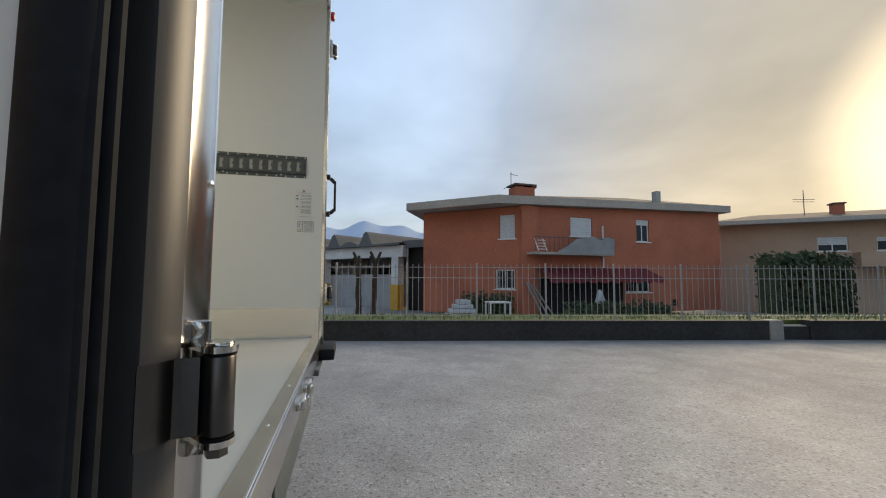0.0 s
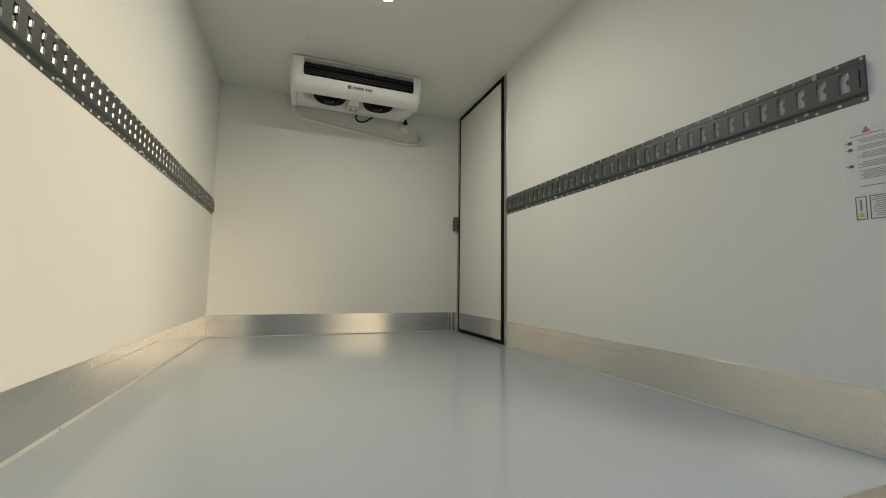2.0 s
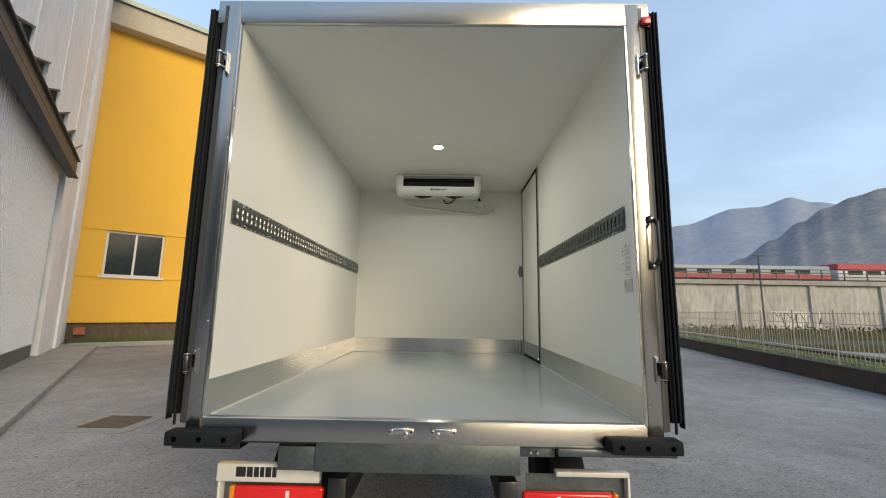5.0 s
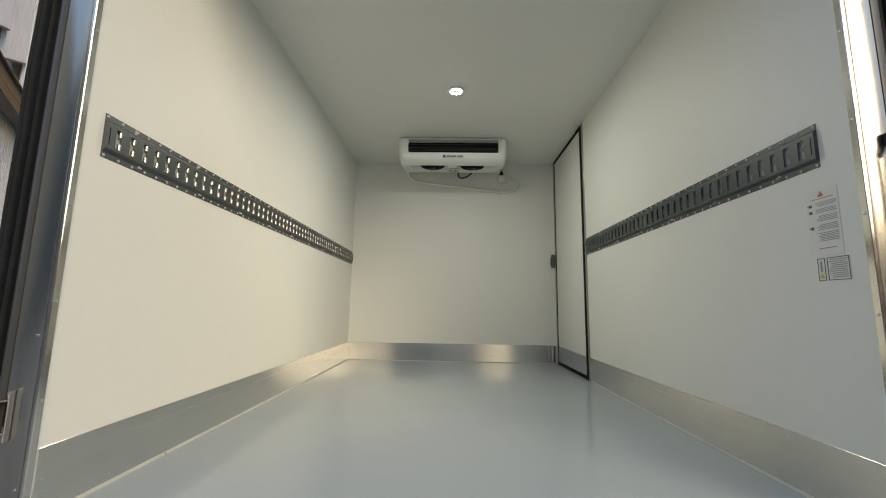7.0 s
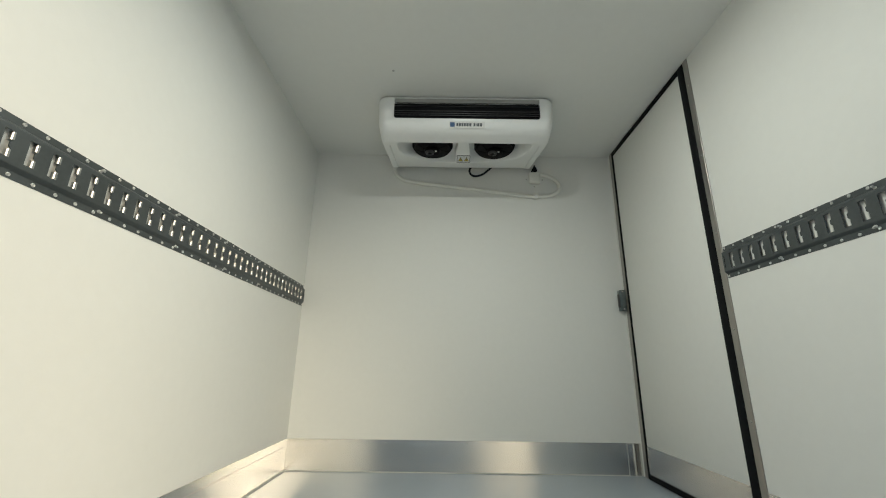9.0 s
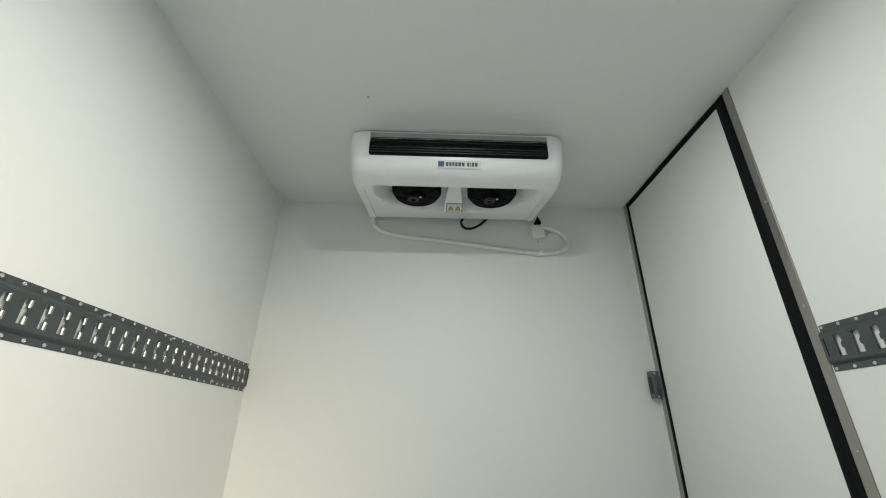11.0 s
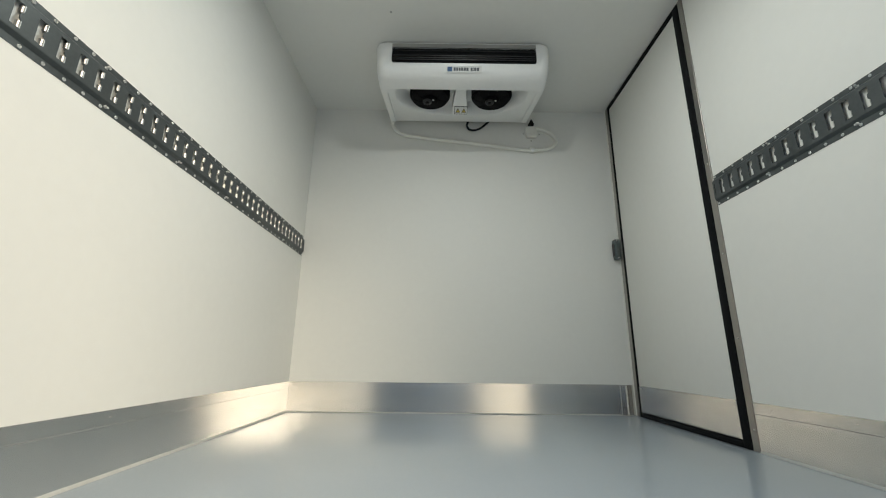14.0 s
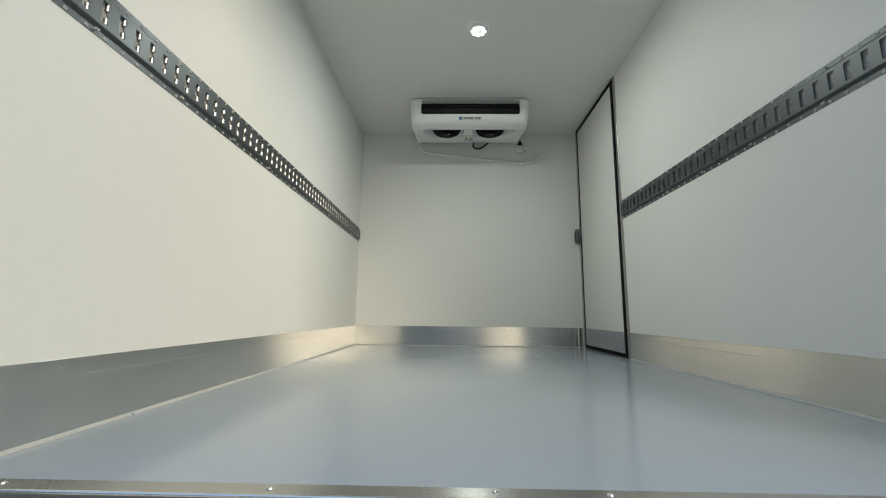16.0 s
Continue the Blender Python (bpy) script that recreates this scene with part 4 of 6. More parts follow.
# ---- rear doors folded back along the outside ----
def rear_door(sgn):
    d = thing("rear_door", "white insulated rear door folded back, with black multi-lip seal", "door", (sgn * 1.15, 0.5, FZ), "rear doors")
    z0, z1 = FZ + 0.01, CZ + 0.09
    part("leaf", block(sgn * 1.1135, sgn * 1.160, 0.0412, 1.034, z0, z1, 0.004), GELCOAT, d)
    part("edge_core", block(sgn * 1.1120, sgn * 1.1607, 0.016, 0.0411, z0, z1, 0.004), RUBBER_DULL, d, "black edge moulding")

    def lip(xa, xb, ya, yb, zlow, wave=0.0):
        """A soft rubber lip with a round front edge that waves a little along its length."""
        bm = bmesh.new()
        cols, n = [], 48
        for k in range(n + 1):
            z = zlow + (z1 - zlow) * k / n
            w = wave * (math.sin(z * 7.0) + 0.5 * math.sin(z * 19.0 + 1))
            row = []
            for i in range(7):
                a = math.pi * i / 6
                row.append((sgn * ((xa + xb) / 2 - (xb - xa) / 2 * math.cos(a) + w), ya + 0.008 - 0.008 * math.sin(a), z))
            row += [(sgn * (xb + w * 0.3), yb, z), (sgn * xa, yb, z)]
            cols.append([bm.verts.new(p) for p in row])
        m = len(cols[0])
        for p, q in zip(cols, cols[1:]):
            for i in range(m):
                bm.faces.new((p[i], p[(i + 1) % m], q[(i + 1) % m], q[i]))
        bm.faces.new(cols[0]); bm.faces.new(cols[-1][::-1])
        return part("seal_lip", bm, RUBBER, d)

    lip(1.1240, 1.1360, 0.009, 0.017, z0 - 0.045, 0.0006)
    lip(1.1375, 1.1490, -0.002, 0.017, z0 + 0.006, 0.0010)
    lip(1.1520, 1.1640, 0.000, 0.017, z0 + 0.012, 0.0016)
    # broad bulb on the inner face of the leaf
    bm = bmesh.new()
    cols = []
    for k in range(49):
        z = z0 - 0.02 + (z1 - z0 + 0.02) * k / 48
        w = 0.0008 * (math.sin(z * 7.0) + 0.5 * math.sin(z * 19.0))
        row = [(1.1580, 0.004)] + [(1.1610 + 0.0085 * math.sin(q) + w, 0.022 - 0.019 * math.cos(q)) for q in (0.2, 0.6, 1.0, 1.4, 1.8, 2.2, 2.6, 2.95)] + [(1.1580, 0.040)]
        cols.append([bm.verts.new((sgn * px, py, z)) for px, py in row])
    for p, q in zip(cols, cols[1:]):
        for i in range(len(p)):
            bm.faces.new((p[i], p[(i + 1) % len(p)], q[(i + 1) % len(p)], q[i]))
    bm.faces.new(cols[0]); bm.faces.new(cols[-1][::-1])
    part("bulb_seal", bm, RUBBER, d)
    z = z0 + 0.03
    while sgn > 0 and z < z1:
        head("rivet", RIVET_SMALL, d, sgn * 1.1600, 0.0010, z, TO_NY)
        z += 0.135
    return d


def hinge(sgn, z, door):
    """A strap hinge: its bracket stands out from the post, its strap wraps the post's round edge."""
    bx, by = sgn * 1.066, -0.043
    h = part("hinge", block(sgn * 1.0365, sgn * 1.0405, -0.0275, -0.0135, z - 0.056, z + 0.056, 0.0012, 1), CHROME, door, "stainless steel strap hinge")
    for s in (1, -1):
        bm = bmesh.new()
        tube(bm, [(bx, by, z + s * 0.0335), (bx, by, z + s * 0.0385)], 0.0132, 18)
        v = [(sgn * 1.0405, -0.008), (sgn * 1.0405, -0.027), (bx - sgn * 0.004, by - 0.0125), (bx + sgn * 0.010, by + 0.009)]
        lo = [bm.verts.new((p, q, z + s * 0.036 - 0.0022)) for p, q in v]
        hi = [bm.verts.new((p, q, z + s * 0.036 + 0.0022)) for p, q in v]
        for i in range(4):
            bm.faces.new((lo[i], lo[(i + 1) % 4], hi[(i + 1) % 4], hi[i]))
        bm.faces.new(lo[::-1]); bm.faces.new(hi)
        part("arm", bm, CHROME, h)
        b = part("bolt", rod((sgn * 1.0405, -0.0145, z + s * 0.0475), (sgn * 1.0435, -0.0145, z + s * 0.0475), 0.0080, 16, 0.0008), CHROME, h)
        part("nut", rod((sgn * 1.0435, -0.0145, z + s * 0.0475), (sgn * 1.0495, -0.0145, z + s * 0.0475), 0.0062, 6), CHROME, b)
    part("knuckle", rod((bx, by, z - 0.031), (bx, by, z + 0.031), 0.0118, 20, 0.002), DARK_STEEL, h, "dull steel knuckle")
    for s in (1, -1):
        part("washer", rod((bx, by, z + s * 0.0312), (bx, by, z + s * 0.0332), 0.0124, 18), RUBBER_DULL, h, "black washer")
    part("pin_head", rod((bx, by, z + 0.0385), (bx, by, z + 0.0415), 0.0105, 18, 0.0012), CHROME, h)
    part("pin_nut", rod((bx, by, z - 0.0385), (bx, by, z - 0.047), 0.0085, 6), DARK_STEEL, h)
    outer = [(bx - sgn * 0.002, by + 0.010)] + [(sgn * (1.0455 + 0.0645 * math.sin(a)), 0.027 - 0.0445 * math.cos(a)) for a in (0.45, 0.55, 0.65, 0.75, 0.85, 0.95)]
    inner = [(bx + sgn * 0.004, by + 0.013)] + [(sgn * (1.0455 + 0.0615 * math.sin(a)), 0.027 - 0.0412 * math.cos(a)) for a in (0.45, 0.55, 0.65, 0.75, 0.85, 0.95)]
    part("strap", prism(outer + inner[::-1], "z", z - 0.030, z + 0.030), DARK_STEEL, h, "bent steel strap")
    return h


for sgn in (-1, 1):
    leaf = rear_door(sgn)
    for z in (1.159, 2.623):
        hinge(sgn, z, leaf)
    leaf.location.x -= sgn * 0.016

# black grab handle on the right post
gh = thing("grab_handle", "black plastic grab handle bolted to the steel rear post", "grab handle", (1.04, 0, 1.61))
for z in (1.842, 1.622):
    foot = part("foot", block(1.026, 1.056, -0.032, -0.0128, z - 0.015, z + 0.015, 0.004, 2), PLASTIC_BLACK, gh)
    b = part("bolt", rod((1.040, -0.030, z), (1.040, -0.0345, z), 0.007, 12, 0.001), CHROME, gh)
for z, s in ((1.836, -1), (1.628, 1)):
    part("bend", prism([(-0.050, z), (-0.064, z + s * 0.022), (-0.050, z + s * 0.030), (-0.030, z + s * 0.012), (-0.030, z - s * 0.010)], "x", 1.044, 1.057), PLASTIC_BLACK, gh)
part("grip", block(1.044, 1.057, -0.066, -0.052, 1.640, 1.824, 0.005, 3), PLASTIC_BLACK, gh)

# clearance lamp high on the right post
cl_lamp = thing("marker_lamp", "small red marker lamp high on the rear frame", "lamp", (1.09, 0.0, CZ + 0.13))
part("base", block(1.05, 1.10, -0.012, 0.02, CZ - 0.005, CZ + 0.045, 0.003), PLASTIC_BLACK, cl_lamp)
part("lens", block(1.054, 1.098, -0.034, -0.0125, CZ, CZ + 0.04, 0.006, 2), RED_LENS, cl_lamp, "red lens")

# ---- underside of the truck's tail ----
def buffer(sgn):
    b = thing("rubber_buffer", "black rubber dock buffer under the rear corner", "buffer", (sgn * 0.95, -0.05, 0.81), "dock buffers")
    bm = block(min(sgn * 0.79, sgn * 1.09), max(sgn * 0.79, sgn * 1.09), -0.082, -0.0065, 0.822, 0.880, 0.008, 3)
    part("pad", bm, RUBBER, b)
    for x in (0.835, 0.94, 1.045):
        # flat black disc stands for the shade inside each bolt hole
        part("bolt_hole_disc", rod((sgn * x, -0.0815, 0.851), (sgn * x, -0.0832, 0.851), 0.011, 16), HOLE_SHADE, b, "black disc standing for the shade in a bolt hole")
    part("bracket", block(min(sgn * 0.80, sgn * 1.10), max(sgn * 0.80, sgn * 1.10), -0.006, 0.10, 0.79, 0.82, 0.002, 1), DARK_STEEL, b)


for sgn in (-1, 1):
    buffer(sgn)
tail = thing("truck_chassis", "white truck tail with galvanised plate and dark chassis", "truck", (0, 0.3, 0))
part("tail_plate", block(-0.468, 0.425, -0.002, 0.006, 0.705, 0.828, 0.003), ZINC, tail, "scratched galvanised plate")
part("side_bracket", block(-0.64, -0.47, 0.02, 0.05, 0.70, 0.80, 0.003), ZINC, tail)
part("side_bracket", block(0.43, 0.58, 0.022, 0.05, 0.775, 0.82, 0.003), ZINC, tail)
part("step_strip", block(0.585, 0.86, -0.02, 0.012, 0.792, 0.822, 0.004), ZINC, tail)
for x in (0.47, 0.50):
    part("stud", rod((x, -0.004, 0.80), (x, 0.03, 0.80), 0.006, 10), CHROME, tail)
part("lamp_carrier", block(-0.94, -0.47, 0.085, 0.13, 0.622, 0.70, 0.006, 2), WHITE_PAINT, tail, "white lamp carrier top")
part("lamp_carrier", block(0.60, 0.93, 0.085, 0.13, 0.672, 0.694, 0.005, 2), WHITE_PAINT, tail, "white lamp carrier top")
for sgn in (-1, 1):
    part("carrier_plate", block(sgn * 0.47, sgn * 0.918, 0.126, 0.131, 0.476, 0.671, 0.001, 1), ZINC, tail, "grey carrier plate")
    part("carrier_edge", block(sgn * 0.9185, sgn * 0.93, 0.085, 0.131, 0.476, 0.6715 if sgn > 0 else 0.6215, 0.003, 2), WHITE_PAINT, tail, "white carrier edge")
    tl = part("tail_lamp", block(sgn * 0.45, sgn * 0.858, 0.092, 0.125, 0.486, 0.602, 0.014, 3), RED_LENS, tail, "red tail lamp")
    part("amber_section", block(sgn * 0.8585, sgn * 0.882, 0.096, 0.125, 0.488, 0.600, 0.008, 3), AMBER_LENS, tl, "amber section")
    part("clear_section", block(sgn * 0.60, sgn * 0.625, 0.0905, 0.11, 0.50, 0.59, 0.008, 3), CLEAR_LENS, tl, "pale reversing section")
part("bumper", block(-0.94, 0.94, 0.078, 0.26, 0.425, 0.475, 0.010, 3), WHITE_PAINT, tail, "white rear bumper")
xx = -0.85
for w in (0.05, 0.032, 0.028, 0.024, 0.032, 0.024):
    part("badge_bar", block(xx, xx + w - 0.005, 0.0825, 0.0855, 0.645, 0.688, 0.001, 1), DARK_STEEL, tail, "dull metal badge bar")
    xx += w
part("frame_rail", block(-0.42, -0.34, 0.05, 2.9, 0.52, 0.66, 0.004), DARK_STEEL, tail, "dark chassis rail")
part("frame_rail", block(0.34, 0.42, 0.05, 2.9, 0.52, 0.66, 0.004), DARK_STEEL, tail, "dark chassis rail")
for y in (0.5, 1.6, 2.7):
    part("cross_member", block(-1.0, 1.0, y, y + 0.07, 0.665, 0.855), DARK_STEEL, tail)
for sgn in (-1, 1):
    w = part("wheel", rod((sgn * 0.70, 0.95, 0.34), (sgn * 0.92, 0.95, 0.34), 0.34, 32, 0.03), RUBBER_DULL, tail, "black rear tyre")
    part("rim", rod((sgn * 0.915, 0.95, 0.34), (sgn * 0.93, 0.95, 0.34), 0.20, 24, 0.01), ZINC, w, "steel rim")
part("cab", block(-0.95, 0.95, 3.05, 4.9, 0.35, 2.35, 0.18, 4), WHITE_PAINT, tail, "white cab")
for sgn in (-1, 1):
    w = part("wheel", rod((sgn * 0.72, 4.1, 0.34), (sgn * 0.94, 4.1, 0.34), 0.34, 32, 0.03), RUBBER_DULL, tail, "black front tyre")
    part("rim", rod((sgn * 0.935, 4.1, 0.34), (sgn * 0.95, 4.1, 0.34), 0.20, 24, 0.01), ZINC, w, "steel rim")

# ---- the yard and all that stands round it ----
# ground: level yard, falling away behind the boundary wall
bm = bmesh.new()
xs = [-3000, -400, -60, -20, -8, 0, 5, 7.5, 9.5, 13, 18, 24, 30, 45, 120, 600, 3000]
ys = [-3000, -500, -80, -30, -10, 0, 10, 30, 60, 120, 500, 3000]


def ground_z(x):
    k = min(1, max(0, (x - 9.5) / 20))
    return -1.45 * k * k * (3 - 2 * k)


gv = {}
for i, x in enumerate(xs):
    for j, y in enumerate(ys):
        xx = x + (0.2 * y if 5 < x < 40 and abs(y) < 90 else 0)
        gv[i, j] = bm.verts.new((xx, y, ground_z(x)))
for i in range(len(xs) - 1):
    for j in range(len(ys) - 1):
        bm.faces.new((gv[i, j], gv[i + 1, j], gv[i + 1, j + 1], gv[i, j + 1]))
solid("ground", bm, ASPHALT, "worn grey asphalt yard with fine gravel texture", "ground")

# boundary wall, verge and fence
Y0, Y1 = -16.0, 30.0
ANG = math.atan2(0.2, 1.0)
ALONG = Vector((math.sin(ANG), math.cos(ANG), 0))


def on_wall(s, off=0.0, z=0.0):
    return Vector((6.9, 0, z)) + ALONG * s + Vector((math.cos(ANG), -math.sin(ANG), 0)) * off


def wall_strip(s0, s1, o0, o1, z0, z1):
    bm = bmesh.new()
    v = []
    for z in (z0, z1):
        for s, o in ((s0, o0), (s1, o0), (s1, o1), (s0, o1)):
            v.append(bm.verts.new(on_wall(s, o, z)))
    for f in ((3, 2, 1, 0), (4, 5, 6, 7), (0, 1, 5, 4), (1, 2, 6, 5), (2, 3, 7, 6), (3, 0, 4, 7)):
        bm.faces.new([v[i] for i in f])
    return bm


bw = thing("boundary_wall", "low dark weathered concrete wall round the yard", "wall", (7.3, 0, 0), kind="structure")
s = -18.0
for a, b in ((-18, -9.62), (-8.73, 31)):
    part("wall_run", wall_strip(a, b, 0.0, 0.22, -0.05, 0.365), DARK_WALL, bw)
    part("coping", wall_strip(a, b, -0.015, 0.235, 0.366, 0.392), DARK_WALL, bw)
part("gate_pier", wall_strip(-9.02, -8.74, -0.02, 0.24, -0.05, 0.40), CONCRETE, bw, "grey concrete pier")
part("wall_run", wall_strip(-9.61, -9.03, 0.04, 0.2, -0.05, 0.27), DARK_WALL, bw)
part("pale_cap", wall_strip(-9.55, -9.06, 0.03, 0.21, 0.2705, 0.295), CONCRETE, bw, "pale concrete cap")
solid("verge", wall_strip(-18, 31, 0.24, 1.5, -0.3, 0.385), GRASS, "rough green grass verge behind the low wall", "grass", "structure")
# grass tufts on the verge
rnd = random.Random(11)
bm = bmesh.new()
for k in range(5200):
    s = rnd.uniform(-16, 26)
    p = on_wall(s, rnd.uniform(0.25, 1.2), 0.375)
    hgt, a = rnd.uniform(0.04, 0.15), rnd.uniform(0, 6.28)
    w = rnd.uniform(0.006, 0.014)
    d = Vector((math.cos(a), math.sin(a), 0))
    lean = Vector((rnd.uniform(-0.05, 0.05), rnd.uniform(-0.05, 0.05), 0))
    bm.faces.new([bm.verts.new(q) for q in (p - d * w, p + d * w, p + lean + Vector((0, 0, hgt)))])
solid("verge_grass", bm, GRASS, "short uneven green grass blades on the verge", "grass", "stuff", smooth=False)

fence = thing("fence", "galvanised steel bar fence with slim posts on the low wall", "fence", (7.4, 0, 0.41))
turn_f = pose(0, 0, 0, 0, 0, -math.degrees(ANG))
POST = mesh_of("post", block(-0.015, 0.015, -0.017, 0.017, 0, 1.16, 0.004, 1), FENCE_METAL)
BAR = mesh_of("bar", block(-0.0045, 0.0045, -0.0055, 0.0055, 0, 1.07), FENCE_METAL, smooth=False)
sp = -2.74 - 1.42 * 9
posts = [sp + 1.42 * i for i in range(30)]
for s in posts:
    piece("post", POST, fence, Matrix.Translation(on_wall(s, 0.11, 0.391)) @ turn_f)
for a, b in zip(posts, posts[1:]):
    for k in range(1, 12):
        if a < 20:
            piece("bar", BAR, fence, Matrix.Translation(on_wall(a + 1.42 * k / 12, 0.11, 0.46)) @ turn_f)
for z in (0.475, 1.24, 1.455):
    part("rail", wall_strip(posts[0], posts[-1], 0.102, 0.118, z, z + 0.013), FENCE_METAL, fence)

# ---- helper: building faces ----
def facade(origin, direction):
    """A frame whose x runs along a wall, y goes into the building and z is up."""
    d = Vector((*direction, 0)).normalized()
    return d, Vector((-d.y, d.x, 0)), Vector((*origin, 0))


def slab(fr, s0, s1, d0, d1, z0, z1, r=0.0):
    """A box on a facade: along s, depth d (positive goes in), height z."""
    bm = block(s0, s1, d0, d1, z0, z1, r, 1)
    dv, nv, o = fr
    for v in bm.verts:
        v.co = o + dv * v.co.x + nv * v.co.y + Vector((0, 0, v.co.z))
    return bm


def wall_with_holes(fr, s0, s1, z0, z1, depth, holes):
    """A wall from pieces round its openings."""
    bm = bmesh.new()
    cuts = sorted({s0, s1, *[h[0] for h in holes], *[h[1] for h in holes]})
    dv, nv, o = fr
    for a, b in zip(cuts, cuts[1:]):
        zs = [z0]
        for h in sorted([h for h in holes if h[0] <= a and h[1] >= b], key=lambda q: q[2]):
            zs += [h[2], h[3]]
        zs.append(z1)
        for q, w in zip(zs[::2], zs[1::2]):
            if w > q:
                for v in box(bm, a, b, 0, depth, q, w):
                    v.co = o + dv * v.co.x + nv * v.co.y + Vector((0, 0, v.co.z))
    bmesh.ops.remove_doubles(bm, verts=bm.verts[:], dist=0.001)
    return bm


def window(parent, fr, s0, s1, z0, z1, shutter=0.0, bars=0):
    w = part("window", wall_with_holes(fr, s0, s1, z0, z1, 0.06, [(s0 + 0.07, s1 - 0.07, z0 + 0.07, z1 - 0.07)]), FRAME_WHITE, parent, "pale framed window")
    for v in w.data.vertices:
        v.co += fr[1] * 0.10
    mid = (s0 + s1) / 2
    part("pane", slab(fr, s0 + 0.06, s1 - 0.06, 0.14, 0.15, z0 + 0.06, z1 - 0.06), GLASS_DARK, w, "dark glass", smooth=False)
    part("mullion", slab(fr, mid - 0.035, mid + 0.035, 0.105, 0.155, z0 + 0.06, z1 - 0.06), FRAME_WHITE, w, smooth=False)
    part("sill", slab(fr, s0 - 0.1, s1 + 0.1, -0.08, 0.1, z0 - 0.07, z0), FRAME_WHITE, w, smooth=False)
    if shutter:
        zt = z1 - (z1 - z0) * shutter
        n = max(3, int((z1 - zt) / 0.12))
        for k in range(n):
            a = zt + (z1 - zt) * k / n
            part("shutter_slat", slab(fr, s0 + 0.02, s1 - 0.02, 0.05, 0.085, a, a + (z1 - zt) / n - 0.012), SHUTTER, w, smooth=False)
    for k in range(bars):
        a = s0 + (s1 - s0) * (k + 0.5) / bars
        part("guard_bar", slab(fr, a - 0.012, a + 0.012, 0.0, 0.024, z0, z1), FRAME_WHITE, w, smooth=False)
    return w


# ---- terracotta house ----
K, R, Lw = Vector((20.9, -10.15)), Vector((22.745, -26.757)), Vector((25.2, -5.07))
# facade frames: y must go into the building, so walk each wall with the house on the left hand
frR = facade(R, K - R)
if frR[1].x < 0:
    frR = (frR[0], -frR[1], frR[2])
lenR = (K - R).length
frL = facade(K, Lw - K)
if frL[1].dot(Vector((1, -1, 0))) < 0:
    frL = (frL[0], -frL[1], frL[2])
lenL = (Lw - K).length
house = thing("house", "two-storey terracotta rendered house with flat eaves and a low roof", "house", (24, -15, -0.9))
GZ = -1.0


def r_at(s):                # distance along the right facade, counted from the near corner
    return lenR - s


hr = {"w3": (r_at(5.26), r_at(3.59), 3.89, 5.08), "w4": (r_at(10.0), r_at(8.9), 3.70, 5.20), "lw": (r_at(9.95), r_at(7.9), 0.32, 1.52), "vent": (r_at(12.4), r_at(11.9), -0.65, -0.2)}
hl = {"w1": (0.34, 1.30, 3.62, 5.08), "w2": (0.38, 1.58, 0.57, 1.75)}
part("wall", wall_with_holes(frR, 0, lenR, GZ, 5.55, 0.35, list(hr.values())), RED_RENDER, house, smooth=False)
part("wall", wall_with_holes(frL, 0.0, lenL, GZ, 5.55, 0.35, list(hl.values())), RED_RENDER, house, smooth=False)
back = [Lw, Lw + Vector((7.0, -3.5)), Vector((32.4, -26.6)), R]
bm = bmesh.new()
for p, q in zip(back, back[1:]):
    bm.faces.new([bm.verts.new((a.x, a.y, z)) for a, z in ((p, GZ), (q, GZ), (q, 5.55), (p, 5.55))])
part("back_wall", bm, RED_RENDER, house, smooth=False)
window(house, frR, *hr["w3"], shutter=1.0)
window(house, frR, *hr["w4"], shutter=0.25)
window(house, frR, *hr["lw"], bars=5)
part("vent", slab(frR, *hr["vent"][:2], 0.1, 0.15, *hr["vent"][2:]), SHADE_PAINT_BLACK, house, "dark cellar vent", smooth=False)
window(house, frL, *hl["w1"], shutter=1.0)
window(house, frL, *hl["w2"], bars=4)
bm = bmesh.new()
for p, q, za, zb in ((K, R, 5.55, 6.05), (R, Vector((32.4, -26.6)), 6.05, 6.05)):
    nrm = Vector((-(q - p).y, (q - p).x)).normalized() * 0.3
    ring = [bm.verts.new((a.x + o2.x, a.y + o2.y, z)) for o2 in (Vector((0, 0)), nrm) for a, z in ((p, 5.545), (q, 5.545), (q, zb), (p, za + 0.004))]
    for f in ((0, 1, 2, 3), (7, 6, 5, 4), (0, 4, 5, 1), (1, 5, 6, 2), (2, 6, 7, 3), (3, 7, 4, 0)):
        bm.faces.new([ring[i] for i in f])
bmesh.ops.recalc_face_normals(bm, faces=bm.faces[:])
part("gable_strip", bm, RED_RENDER, house, smooth=False)
# chimney breast on the corner, chimney and cap
part("chimney_breast", slab(frR, r_at(1.05), r_at(-0.05), -0.28, 0.1, GZ, 5.570), RED_RENDER, house, smooth=False)
ch = part("chimney", slab(frR, r_at(1.22), r_at(-0.1), 0.3, 1.2, 5.570, 6.820), RED_RENDER, house, smooth=False)
part("chimney_cap", slab(frR, r_at(1.32), r_at(-0.2), 0.2, 1.3, 6.910, 7.010), ROOF_TILE, ch, smooth=False)
for a in (1.4, 0.5):
    part("cap_pier", slab(frR, r_at(a), r_at(a - 0.3), 0.35, 1.15, 6.820, 6.910), RED_RENDER, ch, smooth=False)
part("flue", slab(frR, r_at(11.6), r_at(11.2), 0.4, 0.8, 5.9, 7.4), CONCRETE, house, "grey flue pot", smooth=False)
